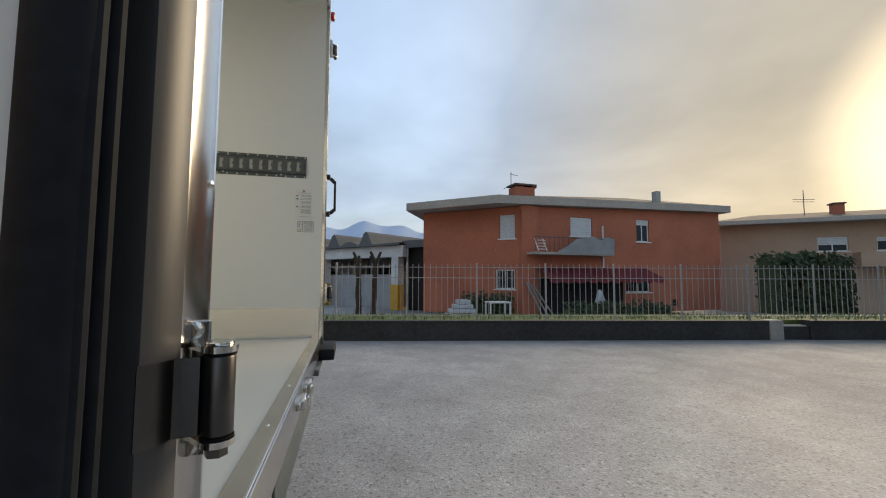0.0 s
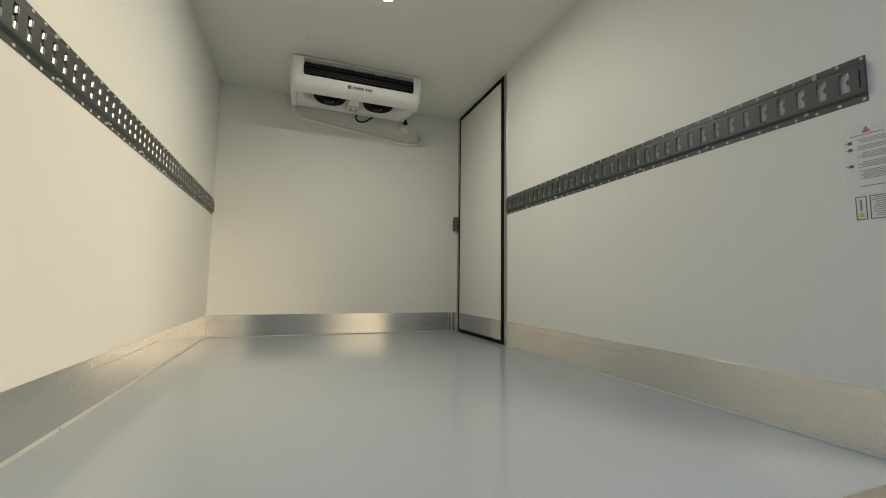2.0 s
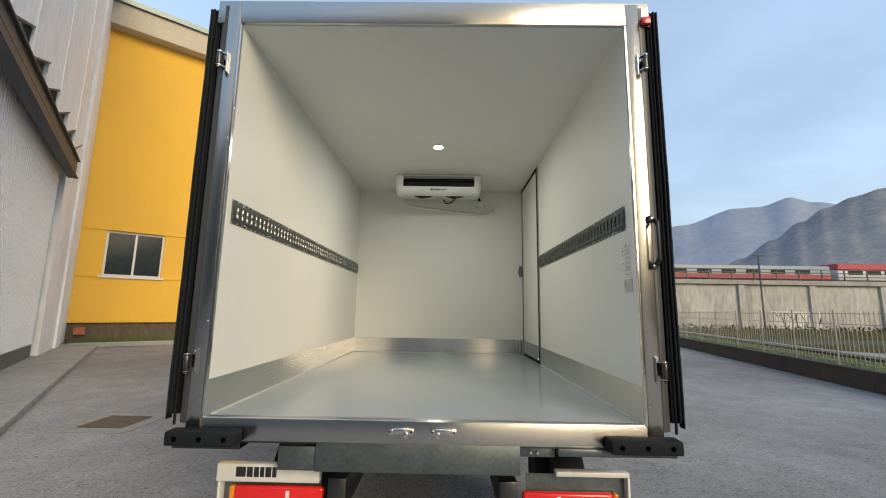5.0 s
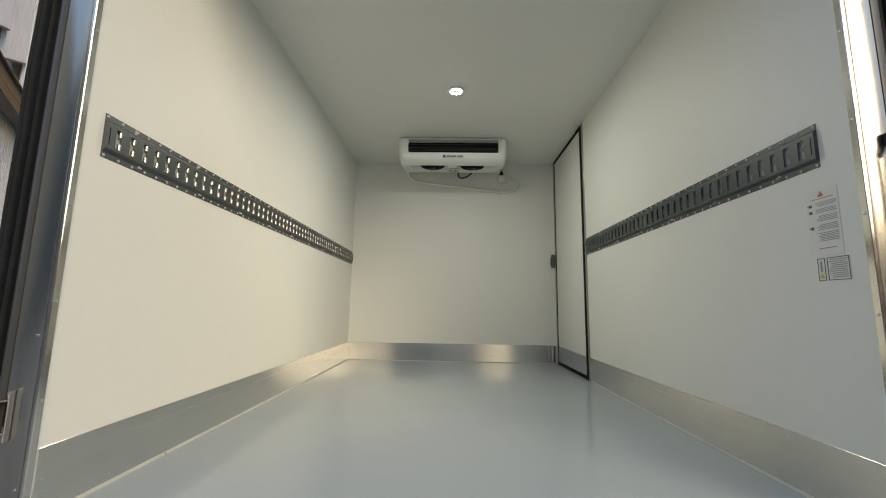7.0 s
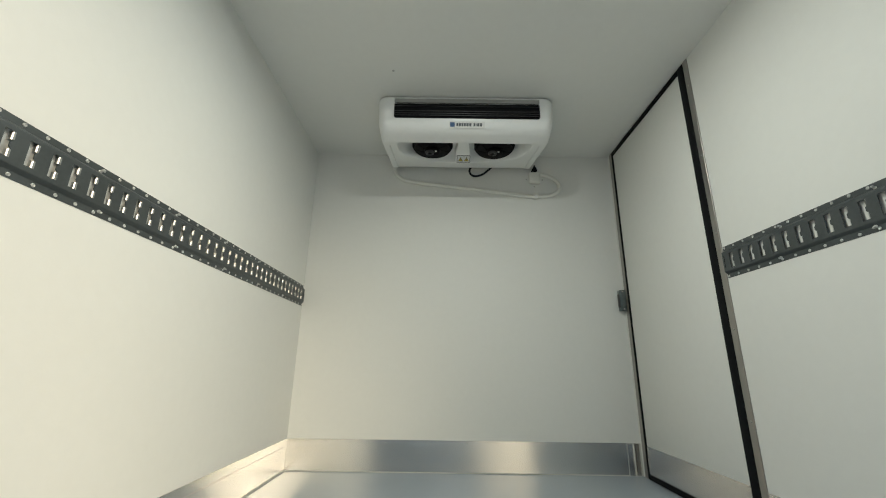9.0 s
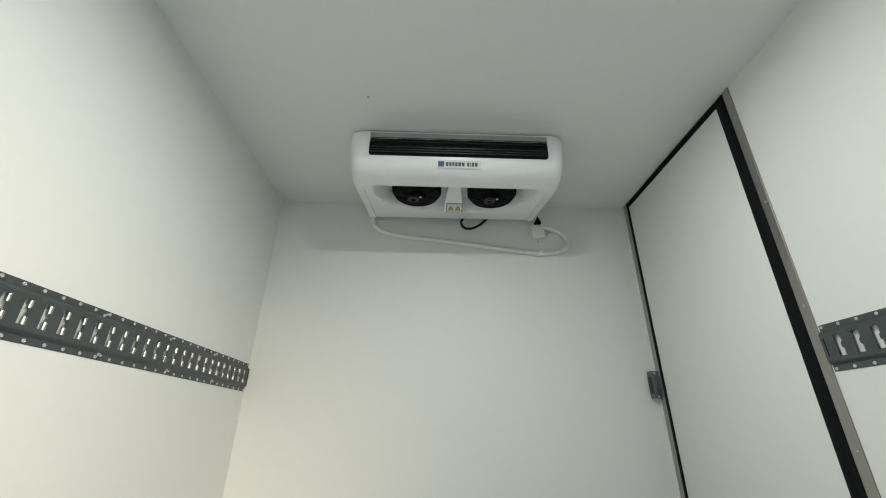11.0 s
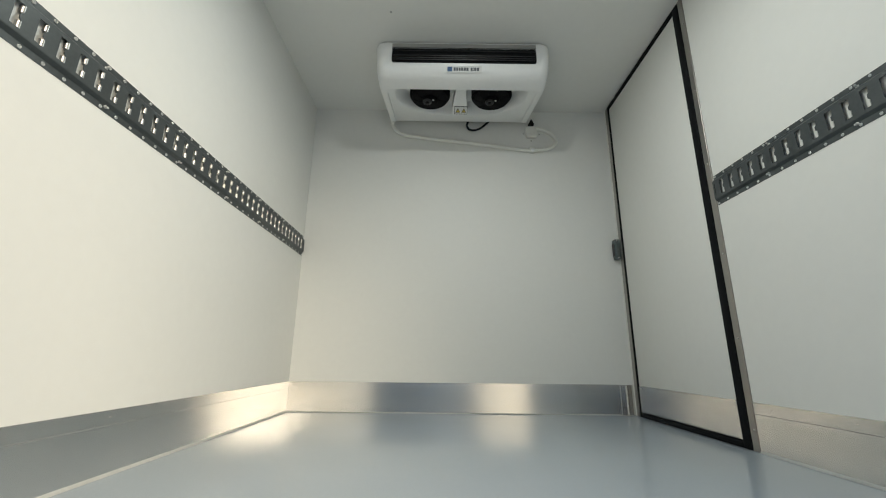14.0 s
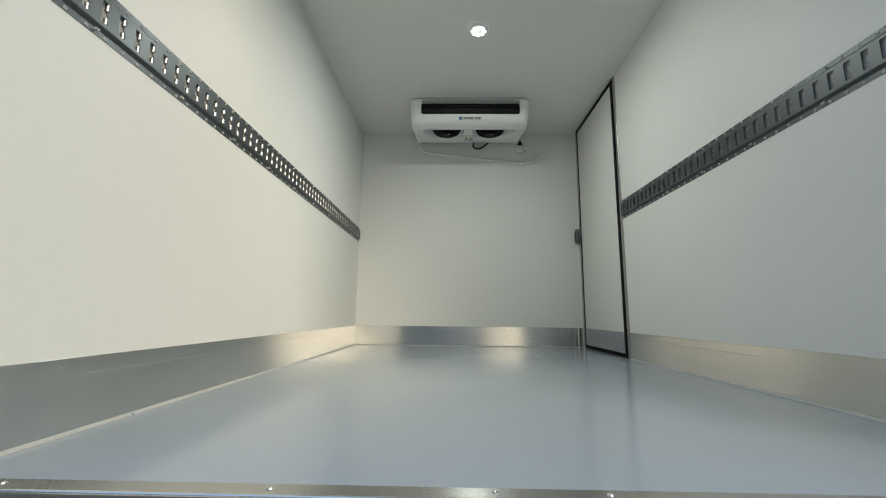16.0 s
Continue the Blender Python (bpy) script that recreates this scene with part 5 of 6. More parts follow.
# roof slab with wide eaves, low hipped top
eave = [Vector((24.3, -3.76)), Vector((20.2, -8.5)), Vector((22.3, -27.4)), Vector((33.8, -27.4)), Vector((34.0, -8.2))]
bm = bmesh.new()
EAVE_Z = (5.55, 5.55, 6.08, 6.08, 5.55)        # the eaves rise towards the far end
lo, hi = [bm.verts.new((p.x, p.y, z)) for p, z in zip(eave, EAVE_Z)], [bm.verts.new((p.x, p.y, z + 0.48)) for p, z in zip(eave, EAVE_Z)]
for i in range(5):
    bm.faces.new((lo[i], lo[(i + 1) % 5], hi[(i + 1) % 5], hi[i]))
bm.faces.new(lo[::-1])
part("eave_edge", bm, ROOF_EDGE, house, "grey concrete eaves edge", smooth=False)
bm = bmesh.new()
rim = [bm.verts.new((p.x + (26 - p.x) * 0.015, p.y + (-15 - p.y) * 0.015, z + 0.485)) for p, z in zip(eave, EAVE_Z)]
r0, r1 = bm.verts.new((25.6, -11.0, 7.15)), bm.verts.new((26.4, -21.5, 7.65))
for f in ((rim[0], rim[1], r0), (rim[1], rim[2], r1, r0), (rim[2], rim[3], r1), (rim[3], rim[4], r0, r1), (rim[4], rim[0], r0)):
    bm.faces.new(f)
part("roof", bm, ROOF_TILE, house, "dark brown low roof", smooth=False)
# balcony with tarpaulin, ladder and awning
bal = part("balcony", slab(frR, r_at(5.92), r_at(0.24), -1.15, 0.0, 2.62, 2.76), ROOF_EDGE, house, "concrete balcony slab", smooth=False)
for k in range(18):
    s = 0.30 + 5.55 * k / 17
    part("baluster", slab(frR, r_at(s) - 0.012, r_at(s) + 0.012, -1.13, -1.106, 2.76, 3.60), DARK_BEAM, bal, smooth=False)
part("handrail", slab(frR, r_at(5.92), r_at(0.24), -1.14, -1.10, 3.60, 3.64), DARK_BEAM, bal, smooth=False)
dv, nv, o = frR
bm = bmesh.new()
rows = []
for i in range(19):
    s = 1.83 + 4.1 * i / 18
    top = 3.70 + 0.05 * math.sin(i * 1.3) if s > 3.4 else 2.80 + 0.90 * (s - 1.83) / 1.57
    row = []
    for j in range(6):
        z = 2.70 + (top - 2.70) * j / 5
        off = -1.17 - 0.05 * math.sin(i * 0.9 + j) * (j / 5)
        row.append(bm.verts.new(o + dv * r_at(s) + nv * off + Vector((0, 0, z))))
    rows.append(row)
for a, b in zip(rows, rows[1:]):
    for j in range(5):
        bm.faces.new((a[j], a[j + 1], b[j + 1], b[j]))
bmesh.ops.solidify(bm, geom=bm.faces[:], thickness=0.015)
part("tarpaulin", bm, TARP, bal, "crumpled grey-white tarpaulin over the rail")
for s in (0.42, 0.97):
    bmx = bmesh.new()
    tube(bmx, [o + dv * r_at(s) + nv * -1.3 + Vector((0, 0, 2.80)), o + dv * r_at(s - 0.12) + nv * -1.05 + Vector((0, 0, 3.52))], 0.03, 6)
    part("ladder_rail", bmx, FRAME_WHITE, bal, "white ladder rail")
for k in range(4):
    z = 2.90 + 0.17 * k
    bmx = bmesh.new()
    tube(bmx, [o + dv * r_at(0.42) + nv * -1.22 + Vector((0, 0, z)), o + dv * r_at(0.94) + nv * -1.22 + Vector((0, 0, z))], 0.025, 6)
    part("ladder_rung", bmx, FRAME_WHITE, bal)
part("downpipe", slab(frR, r_at(6.05), r_at(5.97), -0.12, -0.03, 1.9, 4.6), FRAME_WHITE, house, smooth=False)
bm = bmesh.new()
cols = []
for i in range(41):
    s = 0.9 + 8.6 * i / 40
    cols.append([bm.verts.new(o + dv * r_at(s) + nv * dd + Vector((0, 0, z + 0.02 * math.cos(i * math.pi)))) for dd, z in ((-0.02, 1.92), (-1.6, 1.22), (-1.62, 0.98 + 0.06 * math.cos(i * math.pi / 2)))])
for a, b in zip(cols, cols[1:]):
    for j in range(2):
        bm.faces.new((a[j], a[j + 1], b[j + 1], b[j]))
bmesh.ops.solidify(bm, geom=bm.faces[:], thickness=0.02)
part("awning", bm, AWNING, house, "faded red awning", smooth=False)
# flat near-black sheet on the wall draws the shade below the awning
part("porch_shade", slab(frR, r_at(7.6), r_at(1.1), -0.04, 0.0, GZ, 1.25), SHADE_PAINT_BLACK, house, "near-black sheet standing for shade under the awning", smooth=False)
# aerial on the roof
ant = thing("roof_aerial", "thin metal television aerial on the roof", "aerial", (21.3, -9.6, 5.87))
part("mast", rod((21.3, -9.75, 5.89), (21.3, -9.75, 7.72), 0.025, 6), DARK_BEAM, ant)
for z, w in ((7.57, 0.45), (6.87, 0.5)):
    part("boom", rod((21.3, -9.75, z), (21.3, -9.75 - w, z - 0.08), 0.015, 6), DARK_BEAM, ant)
part("boom", rod((21.3, -9.75, 6.92), (21.3, -9.25, 6.62), 0.015, 6), DARK_BEAM, ant)

# things stored in front of the house
cov = thing("covered_woodpile", "pile of pale boards under a loose sheet", "woodpile", (19.5, -8.6, -0.9))
for k in range(5):
    part("board", block(19.0 + 0.05 * k, 20.0 - 0.04 * k, -9.7 + 0.12 * k, -7.9 - 0.18 * k, -0.9 + 0.22 * k, -0.72 + 0.22 * k, 0.01), TARP, cov)
tabl = thing("garden_table", "small pale garden table on thin legs", "table", (18.5, -10.6, -0.9))
part("top", block(18.1, 18.9, -11.2, -10.1, 0.02, 0.09, 0.01), FRAME_WHITE, tabl)
for x in (18.15, 18.85):
    for y in (-11.15, -10.15):
        part("leg", block(x - 0.03, x + 0.03, y - 0.03, y + 0.03, -0.9, 0.02), FRAME_WHITE, tabl, smooth=False)
pl = thing("leaning_planks", "weathered planks leaning against the wall", "planks", (20.3, -12.2, -0.9))
for k in range(3):
    bm = block(-0.09, 0.09, -0.02, 0.02, 0, 2.1)
    bmesh.ops.transform(bm, matrix=pose(20.25 - 0.12 * k, -11.95 - 0.3 * k, -0.9, 0, 6, 0) @ pose(0, 0, 0, -24 - 5 * k), verts=bm.verts)
    part("plank", bm, CONCRETE, pl, smooth=False)
bag = thing("pale_sack", "pale sack hanging in the dark porch", "sack", (19.4, -17.0, -0.9))
bm = bmesh.new()
bmesh.ops.create_icosphere(bm, subdivisions=2, radius=0.35)
for v in bm.verts:
    v.co = Vector((19.4 + v.co.x * 0.6, -14.4 + v.co.y * (0.6 + 0.5 * (v.co.z < 0)), 0.15 + v.co.z * 1.3 + 0.06 * math.sin(v.co.y * 20)))
part("cloth", bm, TARP, bag)
cov.location += Vector((-1.6, 3.2, 0))
tabl.location += Vector((-1.1, 3.3, 0))
pl.location += Vector((0, 0.8, 0))
# dark shrubs along the foot of the house
def shrub(name, label, x0, x1, y0, y1, z0, z1, n, mat, seed, leaf=0.09):
    rnd = random.Random(seed)
    bm = bmesh.new()
    for k in range(n):
        u, v, w = rnd.random(), rnd.random(), rnd.random()
        top = z1 - (z1 - z0) * 0.18 * rnd.random() - 0.1 * math.sin(v * 19)
        face_out = rnd.random() < 0.55
        p = Vector((x0 if face_out else x0 + (x1 - x0) * u, y0 + (y1 - y0) * v, z0 + (top - z0) * (1 - w * w * 0.999 if not face_out else w)))
        p += Vector((rnd.gauss(0, 0.08), rnd.gauss(0, 0.08), rnd.gauss(0, 0.05)))
        a = Vector((rnd.gauss(0, 1), rnd.gauss(0, 1), rnd.gauss(0, 1))).normalized()
        b = a.orthogonal().normalized()
        c = a.cross(b)
        r = leaf * rnd.uniform(0.6, 1.4)
        bm.faces.new([bm.verts.new(p + q) for q in (b * r, c * r * 0.6, -b * r, -c * r * 0.6)])
    box(bm, x0 + 0.15, x1 - 0.15, y0 + 0.1, y1 - 0.1, z0, z1 - 0.35)
    return solid(name, bm, mat, label, "hedge", "", smooth=False)


shrub("hedge", "tall clipped dark green hedge in front of the tan house", 17.6, 19.2, -31.4, -25.4, -0.9, 2.9, 5200, HEDGE, 3, 0.14)
shrub("low_shrubs", "low dark untrimmed shrubs at the foot of the house", 17.6, 18.6, -17.8, -11.4, -1.0, -0.05, 1300, HEDGE, 5, 0.10)
shrub("low_shrubs", "low dark untrimmed shrubs beside the woodpile", 20.8, 21.6, -9.6, -6.6, -1.0, 0.35, 900, HEDGE, 6, 0.10)

# ---- tan house further on ----
th = thing("house", "tan rendered house with long brown roof and balcony", "house", (24, -36, -1))
frT = facade((18.3, -40.5), (7.5, 9.8))
if frT[1].x < 0:
    frT = (frT[0], -frT[1], frT[2])
lt = math.hypot(7.5, 9.8)
tw = [(1.2, 3.0, 3.9, 4.9), (4.6, 6.4, 3.9, 5.0), (9.2, 10.2, 0.4, 2.3), (5.0, 6.6, 0.2, 2.2)]
part("wall", wall_with_holes(frT, -6, lt, GZ, 6.1, 0.35, tw), TAN_RENDER, th, smooth=False)
part("end_wall", slab((frT[0], frT[1], frT[2]), lt, lt + 0.3, 0.0, 9.0, GZ, 6.1), TAN_RENDER, th, smooth=False)
for i, h in enumerate(tw):
    window(th, frT, *h, shutter=(0.3, 0.55, 0.0, 0.0)[i])
part("balcony", slab(frT, -2.0, 4.4, -1.2, -0.001, 2.7, 3.75), TAN_RENDER, th, "rendered balcony parapet", smooth=False)
part("eave_edge", slab(frT, -7, lt + 1.2, -1.3, 10, 6.1, 6.42), ROOF_EDGE, th, smooth=False)
dv2, nv2, o2 = frT
bm = bmesh.new()
q = [bm.verts.new(o2 + dv2 * s + nv2 * d + Vector((0, 0, z))) for s, d, z in ((-7, -1.25, 6.425), (lt + 1.15, -1.25, 6.425), (lt + 1.15, 9.9, 6.425), (-7, 9.9, 6.425), (-3, 4.5, 7.5), (lt - 3, 4.5, 7.5))]
for f in ((0, 1, 5, 4), (1, 2, 5), (2, 3, 4, 5), (3, 0, 4)):
    bm.faces.new([q[i] for i in f])
part("roof", bm, ROOF_TILE, th, smooth=False)
part("chimney", slab(frT, 4.2, 4.9, 1.2, 1.9, 6.4, 7.7), RED_RENDER, th, smooth=False)
part("chimney_cap", slab(frT, 4.1, 5.0, 1.1, 2.0, 7.7, 7.8), ROOF_TILE, th, smooth=False)
ant = thing("roof_aerial", "thin metal television aerial on the roof", "aerial", (21, -36, 6.6))
pm = o2 + dv2 * 6.6 + nv2 * 1.5
part("mast", rod(pm + Vector((0, 0, 6.5)), pm + Vector((0, 0, 9.0)), 0.03, 6), DARK_BEAM, ant)
for z in (8.2, 8.0):
    part("boom", rod(pm - dv2 * 0.7 + Vector((0, 0, z)), pm + dv2 * 0.7 + Vector((0, 0, z + 0.1)), 0.02, 6), DARK_BEAM, ant)

th.location.z -= 0.55
ant.location.z -= 0.55

# ---- workshop shed with scalloped roof ----
frS = facade((35.5, -1.2), (0.755, 0.655))
if frS[1].dot(Vector((1, -0.5, 0))) < 0:
    frS = (frS[0], -frS[1], frS[2])
SG = -1.46
shed = thing("workshop_shed", "open grey workshop shed with scalloped fibre-cement roof and yellow-footed columns", "shed", (40, 3, SG))
for s in (-4.3, 5.1, 13.9, 22.5):
    c = part("column", slab(frS, s - 0.38, s + 0.38, -0.1, 0.6, SG, 2.95), PALE_CONCRETE, shed, "pale concrete column", smooth=False)
    part("yellow_foot", slab(frS, s - 0.40, s + 0.40, -0.12, 0.62, SG, 0.66), SAFETY_YELLOW, c, "yellow painted foot", smooth=False)
part("beam", slab(frS, -5.2, 32, -0.15, 0.5, 2.95, 3.9), PALE_CONCRETE, shed, "pale edge beam", smooth=False)
part("infill_wall", slab(frS, -4.0, 32, 0.7, 0.9, SG, 1.5), SHED_WALL, shed, "grey blockwork wall", smooth=False)
for k in range(24):
    s = -3.6 + 1.45 * k
    part("glazing_bar", slab(frS, s, s + 0.14, 0.74, 0.84, 1.5, 2.95), DARK_BEAM, shed, smooth=False)
part("glazing_rail", slab(frS, -4.0, 32, 0.72, 0.86, 2.1, 2.3), CONCRETE, shed, smooth=False)
part("rear_wall", slab(frS, -4.9, 32, 8.6, 8.8, SG, 3.9), SHED_WALL, shed, "shaded rear wall", smooth=False)
# every second block is near-black, standing for the shed's dim interior
for k in range(7):
    part("interior_block", slab(frS, -3.2 + 4.6 * k, -0.6 + 4.6 * k, 5.0, 6.4, SG, 1.9 + 0.35 * (k % 3)), SHADE_PAINT_BLACK if k % 2 else TARP, shed, "stored goods, the near-black blocks standing for shade", smooth=False)
part("end_wall", slab(frS, 31.8, 32, 0.0, 8.6, SG, 3.9), SHED_WALL, shed, smooth=False)
part("door", slab(frS, 5.7, 6.6, 0.62, 0.7, SG, 0.72), FRAME_WHITE, shed, "white door", smooth=False)
# scalloped roof: high ridges with flat valleys between
dv3, nv3, o3 = frS
bm = bmesh.new()
prof = []
s = -5.2
for k in range(9):
    c = -1.33 + 4.25 * k
    prof += [(c - 0.95, 4.05), (c - 0.72, 4.2), (c - 0.26, 5.05), (c, 5.22), (c + 0.26, 5.05), (c + 0.72, 4.2), (c + 0.95, 4.05), (c + 1.5, 4.32), (c + 2.1, 4.40), (c + 2.7, 4.32)]
prof = [(-5.2, 4.1)] + prof
a, b = [], []
for s, z in prof:
    a.append(bm.verts.new(o3 + dv3 * s + nv3 * -0.6 + Vector((0, 0, z))))
    b.append(bm.verts.new(o3 + dv3 * s + nv3 * 9.0 + Vector((0, 0, z))))
c = [bm.verts.new(o3 + dv3 * s + nv3 * -0.6 + Vector((0, 0, 3.9))) for s, z in prof]
for i in range(len(prof) - 1):
    bm.faces.new((a[i], a[i + 1], b[i + 1], b[i]))
    bm.faces.new((c[i], c[i + 1], a[i + 1], a[i]))
part("roof", bm, ASBESTOS, shed, "weathered scalloped roof", smooth=False)
# lean-to between shed and house
lean = thing("lean_to", "dark lean-to with a pale sheet roof between shed and house", "shed", (30, -6, SG))
part("roof", slab(frS, -9.5, -4.8, 0.2, 6, 3.7, 4.3), ASBESTOS, lean, "pale sheet roof", smooth=False)
# near-black sheet across the opening draws the shade inside the lean-to
part("front_shade", slab(frS, -9.3, -4.9, 0.9, 1.1, SG, 3.7), SHADE_PAINT_BLACK, lean, "near-black sheet standing for the shaded open front", smooth=False)
for s in (-9.0, -7.2, -5.4):
    part("post", slab(frS, s, s + 0.15, 0.3, 0.45, SG, 3.7), CONCRETE, lean, smooth=False)
# low pale block wall in the neighbour's yard
solid("yard_wall", wall_strip(-3.5, 9, 5.0, 5.2, -0.8, 0.06), CONCRETE, "low pale concrete block wall in the next yard", "wall")
lw = thing("roadside_wall", "low dark roadside wall with a pale concrete cap", "wall", (9, 20, 0), kind="structure")
part("wall_run", wall_strip(9.05, 60, 5.0, 5.25, -0.9, 0.02), DARK_WALL, lw)
part("cap", wall_strip(9.05, 60, 4.96, 5.29, 0.021, 0.10), CONCRETE, lw, "pale concrete cap")
# pollarded trunks
for tx, ty, lean_y, seed in ((11.3, -0.50, 0.01, 1), (11.4, -0.92, -0.03, 2)):
    rnd = random.Random(seed)
    tr = thing("tree", "pollarded bare tree trunk with stubby dark branches", "tree", (tx, ty, -0.4))
    bm = bmesh.new()
    top = Vector((tx, ty + lean_y * 3, 1.75))
    tube(bm, smooth_line([(tx, ty, -0.4), (tx + 0.03, ty + lean_y, 0.4), (tx - 0.02, ty + lean_y * 2, 1.1), top], 4), 0.095, 10, 0.075)
    for v in bm.verts:
        v.co += Vector((rnd.gauss(0, 0.012), rnd.gauss(0, 0.012), 0))
    part("trunk", bm, BARK, tr)
    for k in range(4):
        a = rnd.uniform(0, 6.28)
        e = top + Vector((0.16 * math.cos(a), 0.24 * math.sin(a), rnd.uniform(0.05, 0.3)))
        bm = bmesh.new()
        tube(bm, smooth_line([top - Vector((0, 0, 0.2)), top.lerp(e, 0.5) + Vector((0, 0, -0.04)), e], 4), 0.055, 8, 0.04)
        part("limb", bm, BARK, tr)
# blue lorry and covered load behind the fence
lorry = thing("parked_lorry", "blue lorry cab parked behind the fence", "lorry", (26, 8.5, -1.2))
part("cab", block(25, 27.2, 7.2, 8.9, -0.6, 1.75, 0.12, 3), BLUE_PAINT, lorry)
part("windscreen", block(24.96, 25.0, 7.5, 8.6, 0.7, 1.5, 0.01), GLASS_DARK, lorry, "dark windscreen")
part("bed", block(25.2, 28, 1.6, 7.1, -0.95, 0.9, 0.05), TEAL_TARP, lorry, "dark covered load bed")
for y in (2.6, 7.9):
    part("wheel", rod((24.98, y, -0.75), (25.3, y, -0.75), 0.45, 20, 0.03), RUBBER_DULL, lorry)

# ---- warehouse beside the truck ----
frW = facade((-9.86, 8.0), (-0.6, 0.8))
if frW[1].x > 0:
    frW = (frW[0], -frW[1], frW[2])
wh = thing("warehouse", "pale grey warehouse with ribbed sliding gate and steel beam", "warehouse", (-10, 8, 0))
part("wall", slab(frW, -8, 5.4, 0.25, 0.55, 0, 13.2), CLADDING, wh, "grey wall behind the cladding", smooth=False)
part("gate_panel", slab(frW, -7.6, 0.25, 0.10, 0.16, 0.42, 5.1), GATE_PAINT, wh, "pale ribbed gate", smooth=False)
part("gate_plinth", slab(frW, -7.6, 0.25, 0.08, 0.17, 0.10, 0.42), ZINC, wh, "grey gate foot", smooth=False)
RIB = slab((Vector((1, 0, 0)), Vector((0, 1, 0)), Vector((0, 0, 0))), 0, 0.045, 0, 0.03, 0.42, 5.1)
dvw, nvw, ow = frW
me_rib = mesh_of("rib", RIB, GATE_PAINT, smooth=False)
mw = Matrix((dvw, nvw, Vector((0, 0, 1)))).transposed().to_4x4()
mw.translation = ow
for k in range(59):
    piece("rib", me_rib, wh, mw @ Matrix.Translation((0.16 - 0.13 * k, 0.071, 0)))
# the gap's shade is drawn as a near-black strip
part("gap", slab(frW, 0.26, 0.62, 0.2, 0.24, 0.1, 5.1), SHADE_PAINT_BLACK, wh, "near-black strip standing for shade beside the gate", smooth=False)
part("column", slab(frW, 0.64, 2.7, 0.0, 0.24, 0.1, 6.2), CLADDING, wh, "pale concrete column", smooth=False)
part("column_rib", slab(frW, 2.72, 3.4, -0.06, 0.24, 0.1, 13.0), CLADDING, wh, smooth=False)
part("corner_strip", slab(frW, 3.6, 5.3, 0.05, 0.24, 0.1, 13.0), CLADDING, wh, smooth=False)
part("beam", slab(frW, -8, 0.5, -0.20, -0.16, 4.78, 5.22), DARK_BEAM, wh, "dark steel beam web", smooth=False)
part("flange", slab(frW, -8, 0.5, -0.26, 0.04, 5.222, 5.25), DARK_BEAM, wh, "dark steel beam flange", smooth=False)
part("flange", slab(frW, -8, 0.5, -0.26, -0.05, 4.75, 4.778), DARK_BEAM, wh, "dark steel beam flange", smooth=False)
# lighter strip draws the thin highlight along the beam web
part("beam_highlight", slab(frW, -8, 0.5, -0.207, -0.2005, 5.02, 5.035), ZINC, wh, smooth=False)
# lapped boards whose lower ends are cut on the slant
bm = bmesh.new()
lo = [bm.verts.new(q) for q in ((0, 0, 5.42), (1.2, 0, 5.92), (1.2, 0.06, 5.92), (0, 0.06, 5.42))]
hi = [bm.verts.new(q) for q in ((0, 0, 13), (1.2, 0, 13), (1.2, 0.06, 13), (0, 0.06, 13))]
for i in range(4):
    bm.faces.new((lo[i], lo[(i + 1) % 4], hi[(i + 1) % 4], hi[i]))
bm.faces.new(lo[::-1]); bm.faces.new(hi)
me_board = mesh_of("board", bm, CLADDING, smooth=False)
# dark strip draws the step shadow below each board's lower end
me_end_shade = mesh_of("board_end_shade", prism([(0, 5.38), (1.2, 5.88), (1.2, 5.915), (0, 5.415)], "y", -0.01, 0.08), DARK_BEAM, smooth=False)
me_lap = mesh_of("lap", slab((Vector((1, 0, 0)), Vector((0, 1, 0)), Vector((0, 0, 0))), 0, 1.22, 0.05, 0.12, 5.26, 13.0), CLADDING, smooth=False)
for k in range(7):
    s = -7.42 + 1.225 * k
    m = mw @ Matrix.Translation((s, -0.16 + 0.022 * (k % 2), 0))
    piece("board", me_board, wh, m)
    piece("board_end_shade", me_end_shade, wh, m)
    piece("lap", me_lap, wh, mw @ Matrix.Translation((s, 0.0, 0)))
for s, z in ((-2.6, 9.6), (0.6, 10.4)):
    part("rust_bracket", slab(frW, s, s + 0.16, -0.25, -0.16, z, z + 0.55), PLINTH, wh, "rusty bracket", smooth=False)
part("parapet", slab(frW, -8, 5.4, -0.25, 0.6, 13.2, 13.5), BEIGE, wh, smooth=False)
# pavement along the warehouse
solid("pavement", slab(frW, -8, 4.6, -0.95, 0.5, 0.0, 0.10, 0.01), CONCRETE, "narrow grey concrete pavement along the warehouse", "pavement")

# ---- yellow office block ----
frY = facade((-12.95, 12.22), (0.77, 0.63))
if frY[1].dot(Vector((-0.5, 1, 0))) < 0:
    frY = (frY[0], -frY[1], frY[2])
yb = thing("office_block", "ochre yellow rendered office block with beige fascia", "building", (-10, 15, 0))
yw = [(0.62, 2.4, 2.44, 4.12), (5.0, 7.4, 2.44, 4.12), (10.0, 12.4, 2.44, 4.12)]
part("wall", wall_with_holes(frY, -0.3, 22, 0.76, 11.95, 0.35, yw), YELLOW_WALL, yb, smooth=False)
part("plinth", slab(frY, -0.3, 22, 0.12, 0.4, 0.0, 0.76), PLINTH, yb, "brown stained plinth", smooth=False)
for z in (2.40, 4.13):
    part("string_course", slab(frY, -0.3, 22, -0.03, -0.001, z, z + 0.045), YELLOW_WALL, yb, smooth=False)
part("fascia", slab(frY, -0.9, 22, -0.5, 0.5, 11.95, 13.0), BEIGE, yb, "beige roof fascia", smooth=False)
